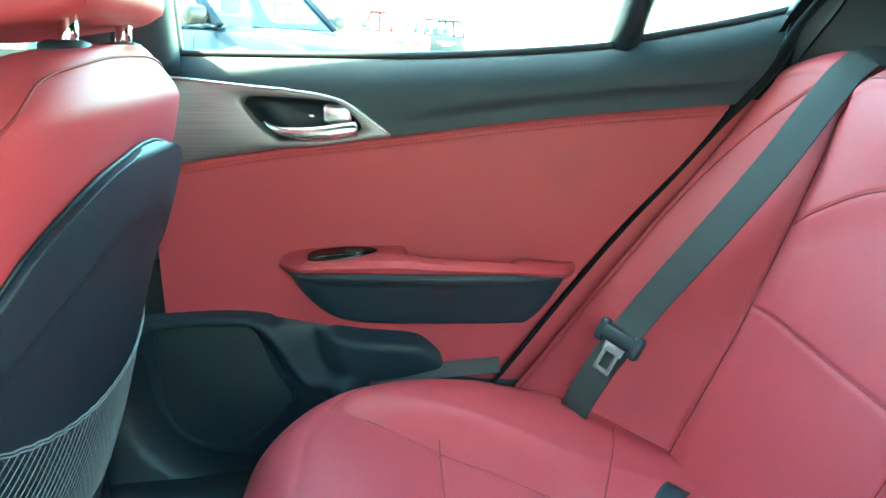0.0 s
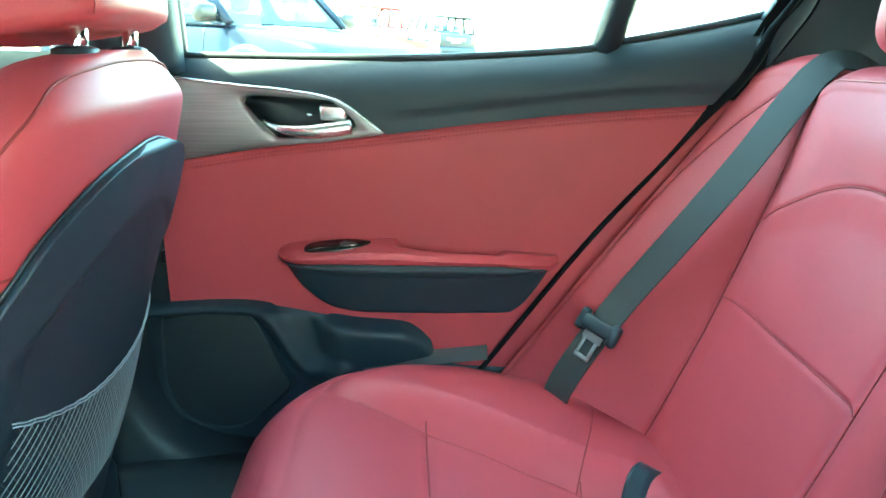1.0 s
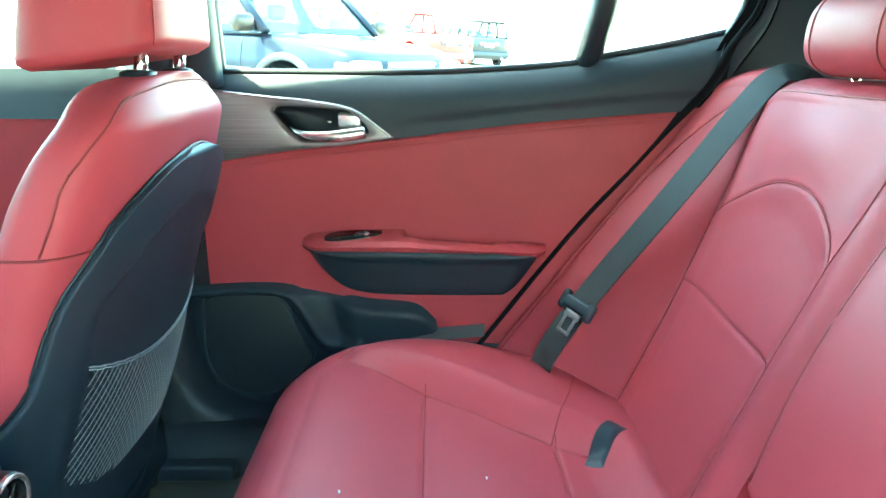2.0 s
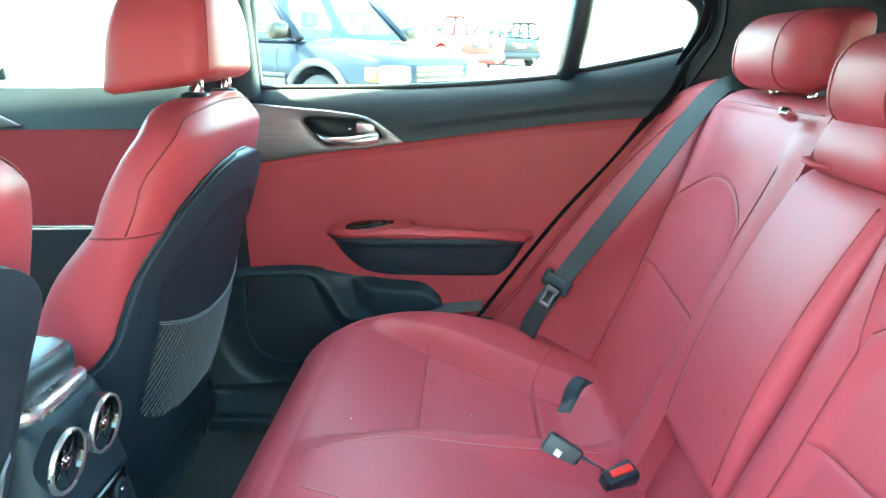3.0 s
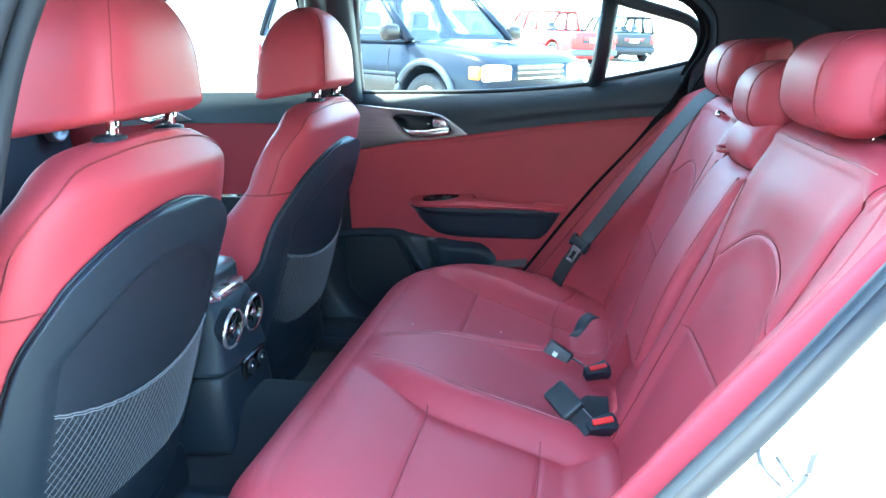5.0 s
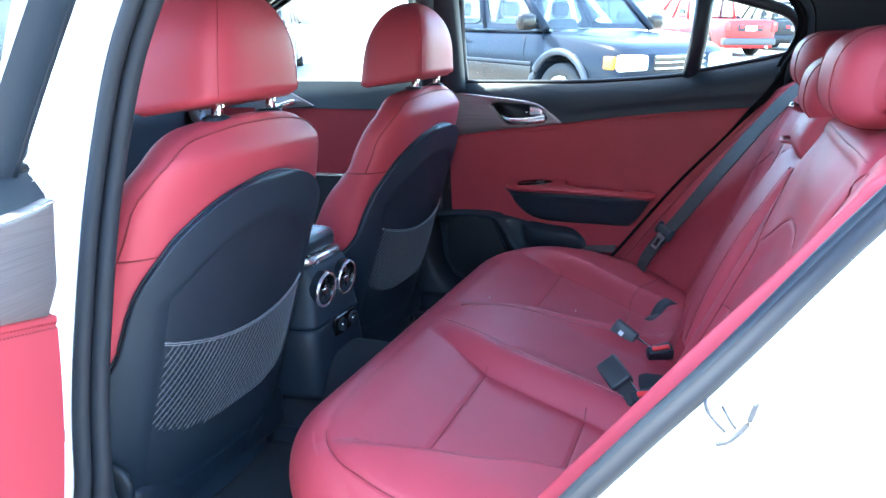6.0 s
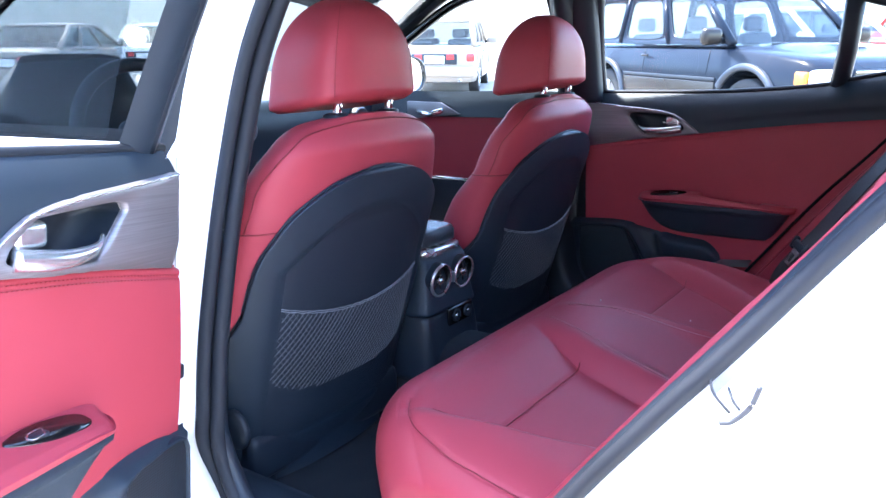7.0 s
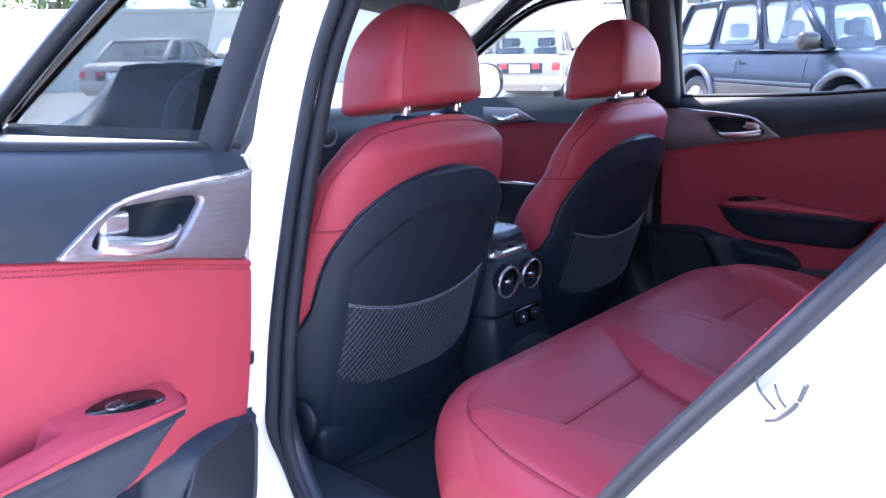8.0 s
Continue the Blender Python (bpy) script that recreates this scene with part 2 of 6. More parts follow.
def build_door(name, m, IN, label, open_door):
    door = empty(name, m, label, "car door", kind="structure")
    P = lambda u, w, v: Vector((u, IN * w, v))
    # front ends of the upper panel, the plate, the leather and the lower panel
    e_up, e_plate, e_skin, e_low = (0.006, 0.022, 0.002, -0.014) if open_door else (-0.016, -0.016, -0.016, -0.06)
    # upper panel with its ledge below the glass
    def upper(i, j):
        u = e_up + (0.98 - e_up) * i
        low = max(LEATHER_TOP(u), TRIM_TOP(u) if u < 0.337 else 0) - 0.004
        top = BELT(u)
        v = low + (top - low) * min(1, j / 0.85)
        w = 0.026 - 0.005 * smooth01(low + 0.036, low + 0.018, v) * smooth01(0.30, 0.42, u) - 0.028 * max(0, (v - top + 0.060) / 0.060) ** 2
        if j > 0.85:
            w -= 0.03 * (j - 0.85) / 0.15
        return P(u if open_door else min(u, PANEL_END(v)), w, v)
    part("upper_panel", sheet(upper, 90, 22)[0], BLACK_SOFT, door, "black soft plastic upper panel")
    # leather field
    def leather(i, j):
        u = e_skin + (0.98 - e_skin) * i
        lo, hi = POCKET_TOP(u) - 0.006, LEATHER_TOP(u)
        v = lo + (hi - lo) * j
        w = 0.014 + bow(u, v) - 0.0025 * math.exp(-((hi - v - 0.0154) / 0.0022) ** 2)
        if j > 0.985:
            w -= 0.008
        return P(u, w, v)
    part("leather_panel", sheet(leather, 110, 90)[0], LEATHER, door, "red leather door panel with double stitching")
    bm = bmesh.new()
    u = e_skin + 0.002
    while u < 0.92:
        for off in (0.0125, 0.0182):
            v0, v1 = LEATHER_TOP(u) - off, LEATHER_TOP(u + 0.0042) - off
            tube([P(u, 0.0143 + bow(u, v0), v0), P(u + 0.0042, 0.0143 + bow(u, v1), v1)], 0.0006, 4, bm)
        u += 0.0062
    part("stitching", bm, STITCH, door, "dark red stitching")
    # satin plate round the handle recess
    hole = [(0.126, 0.884), (0.132, 0.893), (0.150, 0.895), (0.2, 0.892), (0.245, 0.889), (0.262, 0.885), (0.285, 0.866), (0.293, 0.855), (0.292, 0.846), (0.27, 0.838), (0.22, 0.832), (0.18, 0.832), (0.168, 0.838), (0.148, 0.857)]
    hole = [(q.x, q.y) for q in spline([(*p, 0) for p in hole + hole[:1]], 73)[:-1]]
    cx, cy = 0.215, 0.863
    def outer(ang):
        dx, dy = math.cos(ang), math.sin(ang)
        r = 0.0
        while r < 0.4:
            r += 0.0015
            u, v = cx + r * dx, cy + r * dy
            if u < e_plate or u > 0.337 or v > TRIM_TOP(u) - 0.001 or v < TRIM_LOW(u) - 0.003:
                break
        return cx + r * dx, cy + r * dy
    rim = [outer(math.atan2(v - cy, u - cx)) for u, v in hole]
    corner = [(e_plate, TRIM_TOP(e_plate)), (e_plate, TRIM_LOW(e_plate) - 0.003), (0.337, 0.841)]
    for c in corner:
        k = min(range(len(rim)), key=lambda q: math.hypot(rim[q][0] - c[0], rim[q][1] - c[1]))
        rim[k] = c
    fw = lambda u, v: 0.022 + 0.010 * smooth01(0.80, 0.83, v) - 0.006 * smooth01(0.2, 0.34, u)
    rings = [[P(u, fw(u, v) - 0.01, v) for u, v in rim], [P(u, fw(u, v) + 0.002, v) for u, v in rim]]
    for t in (0.06, 0.5, 0.94):
        rings.append([P(a[0] + (b[0] - a[0]) * t, fw(a[0] + (b[0] - a[0]) * t, a[1] + (b[1] - a[1]) * t) + 0.0035, a[1] + (b[1] - a[1]) * t) for a, b in zip(rim, hole)])
    rings.append([P(u, fw(u, v) + 0.001, v) for u, v in hole])
    rings.append([P(u, fw(u, v) - 0.006, v) for u, v in hole])
    plate = part("trim_plate", loft(rings, False), SATIN, door, "satin silver trim plate")
    edge = [P(q.x, fw(q.x, q.y) + 0.004, q.y) for q in spline([(u, TRIM_TOP(u) - 0.002, 0) for u in (e_plate + 0.002, 0.06, 0.123, 0.2, 0.26, 0.29, 0.315, 0.334)], 40)]
    part("trim_edge", tube(edge, 0.0013, 6), SILVER_SATIN, plate, "bright edge strip")
    cup = [[P(cx + (u - cx) * s, 0.026 - d, cy + (v - cy) * s) for u, v in hole] for s, d in ((0.995, 0.0), (0.97, 0.02), (0.85, 0.038), (0.5, 0.044), (0.05, 0.045))]
    part("handle_cup", loft(cup, False), BLACK_HARD, door, "black recessed handle cup")
    # lever: a hooked bar that swells towards its pivot
    path = spline([P(0.154, 0.024, 0.857), P(0.168, 0.032, 0.850), P(0.19, 0.037, 0.8445), P(0.225, 0.039, 0.8425), P(0.258, 0.036, 0.845), P(0.288, 0.030, 0.849)], 30)
    rad = [0.0028 + 0.0082 * smooth01(0.05, 0.8, k / 29) ** 0.8 for k in range(30)]
    lever = part("handle_lever", tube(path, rad, 14, flat=1.05), SILVER_SATIN, door, "bright silver door lever")
    part("lock_tab", rbox(0.044, 0.018, 0.029, 0.008, P(0.2605, 0.021, 0.8695), 4), SILVER_SATIN, lever, "bright silver lock tab")
    # armrest: padded ledge, dark insert below it
    blunt = lambda u: math.sqrt(max(0.0, min(1, (u - 0.164) / 0.040) * min(1, (0.611 - u) / 0.022)))
    def arm(i, j):
        u = 0.166 + 0.441 * i
        top = ARM_TOP(u)
        low = 0.6455
        f = blunt(u)
        cup = 0.030 * smooth01(0.352, 0.372, u) * smooth01(0.53, 0.48, u)
        lift = 0.008 * smooth01(0.44, 0.34, u)
        prof = [(0.0, top + lift), (0.008, top + 0.6 * lift - cup), (0.026, top - cup), (0.034, top - 0.003), (0.050, top - 0.008), (0.058, top - 0.013), (0.062, 0.4 * top + 0.6 * low), (0.060, low + 0.002), (0.052, low - 0.003), (0.02, low - 0.006)]
        k = j * (len(prof) - 1)
        a = min(int(k), len(prof) - 2)
        w = prof[a][0] + (prof[a + 1][0] - prof[a][0]) * (k - a)
        v = prof[a][1] + (prof[a + 1][1] - prof[a][1]) * (k - a)
        return P(u, 0.018 + w * f, v)
    rest = part("armrest", sheet(arm, 90, 46)[0], LEATHER, door, "padded red leather armrest")
    def insert(i, j):
        u = 0.168 + 0.432 * i
        lo = INSERT_LOW(u)
        v = 0.645 + (lo - 0.645) * j
        f = blunt(u)
        return P(u, 0.022 + (0.050 + 0.007 * math.exp(-((j - 0.10) / 0.08) ** 2) - 0.028 * j ** 1.4) * f - 0.012 * (j > 0.97), v)
    part("armrest_insert", sheet(insert, 60, 18)[0], BLACK_SOFT, rest, "black lower face of the armrest")
    swi = [(0.213 + 0.051 * (1 + q[0]), 0.027 + 0.0150 * q[1] * (1 - 0.60 * max(0.0, q[0]) ** 1.5) - 0.005 * q[0]) for q in superring(0, 0, 1, 1, 48, 0.65)]
    bm = loft([[P(u, w + 0.018, ARM_TOP(u) - 0.001 + d - 0.30 * (w - 0.027)) for u, w in swi] for d in (-0.004, 0.0025)])
    sp = part("switch_panel", bm, BLACK_GLOSS, rest, "gloss black switch panel")
    sw = part("window_switch", rbox(0.024, 0.012, 0.007, 0.002, P(0.280, 0.046, ARM_TOP(0.280) - 0.0005)), BLACK_HARD, sp, "black window switch with pale mark")
    mark = [P(0.283 + 0.0125 * c, 0.0475 + 0.0050 * d, ARM_TOP(0.282) + 0.0034 - 0.0015 * d) for c, d in ((-1, -1), (0.4, -1), (1, 0.2), (0.6, 1), (-0.6, 1), (-1, -1))]
    part("switch_mark", tube(mark, 0.0007, 5), SILVER_SATIN, sw, "thin pale outline on the switch")
    # lower dark panel with pocket and loudspeaker
    def lower(i, j):
        u = e_low + (0.66 - e_low) * i
        hi = POCKET_TOP(u)
        v = 0.27 + (hi - 0.27) * j
        w = 0.016 + 0.012 * smooth01(hi - 0.10, hi - 0.012, v) * smooth01(0.43, 0.40, u)
        w += 0.022 * math.exp(-((u - 0.30) / 0.10) ** 4) * smooth01(hi + 0.004, hi - 0.022, v)
        w -= 0.020 * math.exp(-((u - 0.215 - 0.2 * (0.53 - v)) / 0.022) ** 2) * smooth01(0.40, 0.46, v)
        w += 0.022 * math.exp(-(near(u, v, RIDGE) / 0.014) ** 2) * (smooth01(-0.01, 0.10, u) if open_door else 1.0) * smooth01(hi + 0.004, hi - 0.016, v)
        if j > 0.97:
            w -= 0.008
        return P(u, w, v)
    low = part("lower_panel", sheet(lower, 110, 50)[0], BLACK_SOFT, door, "black plastic lower panel with map pocket")
    gr = [(-0.027, 0.535), (-0.012, 0.551), (0.045, 0.553), (0.097, 0.550), (0.122, 0.535), (0.137, 0.505), (0.161, 0.453), (0.172, 0.425), (0.14, 0.388), (0.092, 0.352), (0.038, 0.350), (-0.005, 0.373), (-0.028, 0.422), (-0.029, 0.489)]
    gr = [(q.x, q.y) for q in spline([(*p, 0) for p in gr + gr[:1]], 121)[:-1]]
    if open_door:
        gr = [(0.172 - (0.172 - u) * 0.87, v) for u, v in gr]
    gx, gy = 0.06, 0.45
    rr = [[P(gx + (u - gx) * s, w, gy + (v - gy) * s) for u, v in gr] for s, w in ((1.06, 0.014), (1.05, 0.034), (1.035, 0.039), (1.015, 0.039), (1.0, 0.033))]
    part("speaker_frame", loft(rr, False), BLACK_SOFT, low)
    rr = [[P(gx + (u - gx) * s, w, gy + (v - gy) * s) for u, v in gr] for s, w in ((1.0, 0.033), (0.6, 0.037), (0.05, 0.038), (0.001, 0.038))]
    part("speaker_grille", loft(rr, False), GRILLE, low, "perforated black speaker grille")
    strip = spline([(0.30, 0.458, 0), (0.40, 0.474, 0), (0.50, 0.486, 0)], 20)
    part("sill_strip", sheet(lambda i, j: P(strip[int(round(i * 19))].x, 0.014 + 0.034 * j, strip[int(round(i * 19))].y + 0.010 - 0.014 * j * j), 20, 4)[0], GREY_PLASTIC, door, "grey plastic sill strip")
    # frame, panes and division bar; they lean inward towards the roof
    tilt = lambda v: -0.012 + LEAN * (v - 0.95) + 0.10 * max(0, v - 0.95) ** 2
    front = [(0.018, 0.95), (0.030, 1.08), (0.052, 1.20), (0.075, 1.27)]
    if open_door:
        front = [(0.034 - 0.03 * (v - 0.95), v) for u, v in front]
    roofline = [(0.075, 1.27), (0.25, 1.275), (0.45, 1.255), (0.62, 1.215), (0.73, 1.168), (0.82, 1.139), (0.885, 1.116), (0.914, 1.092), (0.920, 1.064), (0.914, 1.040), (0.905, 1.018)]
    if open_door:
        roofline = [(u, v + 0.012 * smooth01(0.1, 0.4, u)) for u, v in roofline[:-3]] + roofline[-3:]
    fr = spline([P(u, tilt(v), v) for u, v in front], 16) + spline([P(u, tilt(v), v) for u, v in roofline] + [P(0.900, -0.012, 1.002), P(0.895, -0.035, 0.985)], 110)[1:]
    frame_bm = tube(fr, 0.017 if open_door else [0.015 - 0.006 * smooth01(60, 95, k) for k in range(len(fr))], 10, flat=0.7 if open_door else 1.0, steady=not open_door)
    window = part("window_frame", frame_bm, BLACK_HARD, door, "black window frame")
    def upright(i, j):
        v = 0.945 + 0.33 * i
        u = (0.002 + 0.080 * j if open_door else -0.022 + 0.05 * j) + (-0.03 if open_door else 0.16) * max(0, v - 0.97)
        return P(u, tilt(v) + 0.016 * math.sin(math.pi * j), v)
    part("front_upright", sheet(upright, 16, 10)[0], BLACK_SOFT, window)
    part("division_bar", tube([P(0.664, tilt(0.935) - 0.012, 0.935), P(0.69, tilt(1.05) - 0.010, 1.05), P(0.712, tilt(1.19) - 0.008, 1.19)], 0.025, 10, flat=0.9), BLACK_HARD, window)
    def pane(u0, u1, top):
        def f(i, j):
            lo = u0 + (u1 - u0) * i
            vb = BELT(lo) - 0.02
            vt = top(lo)
            v = vb + (vt - vb) * j
            return P(lo + 0.10 * (v - 0.95), tilt(v) - 0.004, v)
        return sheet(f, 16, 10)[0]
    rf = curve_fn([(u - 0.1 * (v - 0.95), v) for u, v in roofline[:-3]] + [(0.93, 1.05)])
    a = part("glass", pane(0.03, 0.672, rf), GLASS_TINT if open_door else GLASS, window, "clear side window pane")
    b = part("glass", pane(0.678, 0.90, rf), GLASS, window, "clear quarter window pane")
    part("belt_seal", tube([P(u, -0.008, BELT(u) + 0.002) for u in [0.0 + 0.9 * k / 30 for k in range(31)]], 0.007, 8), RUBBER, window)
    # outer metal of the door
    def skin(i, j):
        u = -0.02 + 0.96 * i
        v = 0.28 + (BELT(max(0, u)) - 0.016 - 0.28) * j
        return P(u, -0.13 - 0.05 * math.sin(math.pi * min(1, j * 1.1)) + 0.11 * smooth01(0.75, 1.0, j), v)
    part("outer_panel", sheet(skin, 24, 16)[0], WHITE_PAINT, door, "white painted outer door panel")
    def shut(i, j):
        v = 0.28 + 0.66 * i
        k = smooth01(0.0, 0.34, j)
        return P(0.012 - 0.0295 * k - 0.012 * j, 0.007 - 0.004 * k - 0.145 * max(0.0, j - 0.30) / 0.70, v)
    if open_door:
        part("door_edge", sheet(shut, 20, 18)[0], WHITE_PAINT, door, "white painted door edge")
    part("check_latch", rbox(0.014, 0.02, 0.022, 0.004, P(-0.026, 0.0, 0.635)), BLACK_HARD, door)
    return door


# the left door stands wide open and leans with its hinge line
hung_left = pose(0.0534, -0.9012, -0.0038, -4.64, -5.23, -68.9)
door_right = build_door("door_1", pose(0.005, 0.774, 0, 0, 0, -5.0), -1, "closed rear car door with red leather panel and satin plate", False)
build_door("door_2", hung_left, 1, "wide open rear car door with red leather panel", True)


# ---- the shell of the car: floor, pillars, roof, quarter panel ----
def carpet(i, j):
    x, y = -1.5 + 2.2 * i, -0.72 + 1.47 * j
    hump = 0.180 * math.exp(-((y + 0.005) / 0.130) ** 4)
    return Vector((x, y, 0.235 + hump + 0.004 * noise.noise(Vector((x * 9, y * 9, 0)))))


floor = part("floor", sheet(carpet, 60, 70)[0], CARPET)
tagged(floor, "black carpeted car floor with centre tunnel", "floor", kind="structure")


def mat_sheet(i, j):
    x, y = -0.12 + 0.34 * i, -0.62 + 0.44 * j
    return Vector((x, y, 0.252 + 0.006 * math.sin(9 * x + 4 * y) + 0.004 * noise.noise(Vector((x * 14, y * 14, 2)))))


fm = part("floor_mat", sheet(mat_sheet, 24, 24)[0], CARPET)
tagged(fm, "black carpet mat on the footwell floor", "floor mat")


def roof_y(x):
    return 0.60 - 0.05 * smooth01(0.6, 1.3, x)


def head(i, j):
    x = -0.95 + 2.55 * i
    c = -1 + 2 * j
    y = c * roof_y(x) + 0.02
    z = 1.335 - 0.05 * abs(c) ** 4 - 0.30 * smooth01(0.55, 1.6, x) - 0.05 * smooth01(-0.5, -0.95, x)
    return Vector((x, y, z))


ceiling = part("ceiling", sheet(head, 50, 30)[0], HEADLINER)
tagged(ceiling, "dark grey cloth headliner of the car", "headliner", kind="structure")

shell = empty("car_body", None, "white car body with dark weather seals round the opening", "car body", kind="structure")


def roof_skin(i, j):
    p = head(i, j)
    return Vector((p.x, (p.y - 0.02) * 1.20 + 0.02, p.z + 0.045 - 0.03 * abs(-1 + 2 * j) ** 6))


part("roof", sheet(roof_skin, 40, 24)[0], WHITE_PAINT, shell, "white painted roof")

# The edge of the left rear opening, from the sill up the B-pillar, along the roof and down the rear pillar.
# x, y, z of the inner lip of the seal
OPENING = [(0.36, -0.705, 0.30), (0.16, -0.705, 0.315), (0.07, -0.703, 0.36), (0.026, -0.690, 0.45), (0.019, -0.672, 0.58), (0.024, -0.645, 0.72), (0.042, -0.608, 0.90),
           (0.098, -0.585, 1.08), (0.19, -0.562, 1.22), (0.34, -0.555, 1.285), (0.56, -0.555, 1.275), (0.80, -0.575, 1.205), (0.945, -0.61, 1.105), (0.985, -0.645, 1.03), (0.945, -0.665, 0.975), (0.872, -0.675, 0.885), (0.788, -0.685, 0.775), (0.712, -0.69, 0.68), (0.632, -0.692, 0.575), (0.555, -0.695, 0.46), (0.507, -0.70, 0.36), (0.44, -0.705, 0.31)]
ring = spline(OPENING + OPENING[:1], 181)[:-1]
centre = Vector((0.44, -0.64, 0.80))


def lip(k):
    """How wide the seals lie: two rows at the front pillar, one narrow row behind."""
    p = ring[k]
    return 1.0 - 0.2 * smooth01(0.30, 0.55, p.x)


def outward(k, d, dy=0.0):
    """A point d outside the lip in the opening's plane, dy towards the outside of the car."""
    a, b = ring[(k - 1) % len(ring)], ring[(k + 1) % len(ring)]
    t = (b - a)
    n = Vector((t.z, 0, -t.x)).normalized()
    if n.dot(ring[k] - centre) < 0:
        n = -n
    turn = radians(72) * smooth01(0.26, 0.12, ring[k].x) * smooth01(0.38, 0.52, ring[k].z)
    out = Vector((0, -1, 0))
    along, rise = n * math.cos(turn) + out * math.sin(turn), out * math.cos(turn) - n * math.sin(turn)
    if d > 0.06:
        # the front pillar's painted face slopes outward towards the front door
        dy = max(dy, min(0.12, 1.5 * (d - 0.06)) * smooth01(0.14, 0.02, ring[k].x) * smooth01(0.30, 0.36, ring[k].z))
    if ring[k].x < 0.3 and dy > 0.02:
        dy *= 1 - 0.66 * smooth01(0.80, 0.93, ring[k].z)
    if d > 0.13:
        return ring[k] + along * 0.058 * math.sin(turn) + n * d * (1 - 0.4 * math.sin(turn)) + out * dy
    if d > 0.06:
        w = d * (1.0 - 0.25 * smooth01(0.30, 0.55, ring[k].x)) * lip(k)
        return ring[k] + along * 0.058 * math.sin(turn) + n * (w - 0.058 * math.sin(turn)) + out * dy
    if d > 0.034:
        d *= 1.0 - 0.25 * smooth01(0.30, 0.55, ring[k].x)
    return ring[k] + along * d * lip(k) + rise * dy * (lip(k) if dy < 0 else 1)


def band(profile, till=9.0):
    """A closed band round the opening through (distance, outward) pairs."""
    bm = bmesh.new()
    vs = [[bm.verts.new(outward(k, d, dy)) for d, dy in profile] for k in range(len(ring))]
    for k in range(len(ring)):
        if ring[k].x > till:
            continue
        a, b = vs[k], vs[(k + 1) % len(ring)]
        for j in range(len(profile) - 1):
            bm.faces.new((a[j], b[j], b[j + 1], a[j + 1]))
    return bm


arc = lambda cx, cy, r, a0, a1, n: [(cx + r * math.cos(math.radians(a0 + (a1 - a0) * k / n)), cy + r * math.sin(math.radians(a0 + (a1 - a0) * k / n))) for k in range(n + 1)]
part("pillar_trim", band([(0.012, -0.02), (0.004, -0.012), (0.003, 0.0), (0.010, 0.006)]), BLACK_HARD, shell, "dark pillar trim")
part("door_seal", band(arc(0.021, 0.006, 0.012, 190, -10, 12)), RUBBER, shell, "black rubber door seal")
part("door_seal", band(arc(0.045, 0.004, 0.011, 190, -10, 12), 0.5), RUBBER, shell, "black rubber door seal")
part("jamb", band([(0.036, -0.004), (0.058, -0.001), (0.066, 0.004), (0.10, 0.006), (0.125, 0.010), (0.135, 0.03), (0.14, 0.12), (0.16, 0.16)]), WHITE_PAINT, shell, "white painted door jamb")


REAR = [k for k in range(len(ring)) if ring[k].x > 0.47 and ring[k].z < 1.12]


def quarter(i, j):
    # rear quarter panel: from the jamb out to the tail and the wheel arch
    k = REAR[int(round(i * (len(REAR) - 1)))]
    d = 0.155 + 1.1 * j ** 1.3
    p = outward(k, d, 0.155 + 0.03 * math.sin(2.2 * j))
    return Vector((p.x, p.y, max(0.16, p.z)))


part("quarter_panel", sheet(quarter, len(REAR), 30)[0], WHITE_PAINT, shell, "white painted rear quarter panel")


def right_side(i, j):
    x = 0.93 + 1.4 * i
    z = 0.25 + 0.80 * j
    return Vector((x, 0.86 - 0.05 * smooth01(0.5, 1, i) - 0.12 * smooth01(0.75, 1.0, j), z))


part("quarter_panel", sheet(right_side, 16, 14)[0], WHITE_PAINT, shell, "white painted rear quarter panel")
# striker: a bent plate with wire loops on the jamb
plate_line = spline([(0.797, -0.712, 0.695), (0.808, -0.708, 0.698), (0.822, -0.704, 0.714), (0.829, -0.700, 0.735)], 20)
st = part("striker_plate", tube(plate_line, 0.0026, 8), STEEL, shell, "grey metal striker plate")
for pts in ([(0.790, -0.692, 0.737), (0.785, -0.702, 0.732), (0.790, -0.706, 0.720), (0.804, -0.704, 0.704)], [(0.800, -0.698, 0.727), (0.807, -0.706, 0.718), (0.813, -0.704, 0.709)]):
    part("striker_loop", tube(spline(pts, 16), 0.0014, 6), STEEL, st, "grey striker loop")
part("striker_base", rbox(0.030, 0.006, 0.040, 0.003, (0.806, -0.695, 0.716), turn=Euler((0, radians(39), 0))), WHITE_PAINT, st, "white painted striker base")


# right pillar between the two doors, and the rear pillar trims
def pillar(points, r, name, flat=0.6):
    p = part(name, tube(spline(points, 24), r, 12, flat=flat), BLACK_HARD)
    return tagged(p, "dark plastic pillar trim inside the car", "pillar trim", kind="structure")


pillar([(-0.09, 0.80, 0.25), (-0.085, 0.80, 0.6), (-0.06, 0.757, 0.86), (-0.055, 0.745, 0.92), (-0.05, 0.70, 1.08), (-0.03, 0.645, 1.24), (0.0, 0.60, 1.34)], 0.062, "trim", 0.55)
pillar([(-1.06, 0.80, 0.95), (-0.70, 0.715, 1.165), (-0.48, 0.665, 1.275), (-0.30, 0.62, 1.315), (-0.05, 0.60, 1.33)], 0.040, "trim", 0.7)
pillar([(-1.06, -0.77, 0.95), (-0.70, -0.685, 1.165), (-0.48, -0.635, 1.275), (-0.30, -0.59, 1.315), (-0.05, -0.57, 1.33)], 0.026, "trim", 0.7)
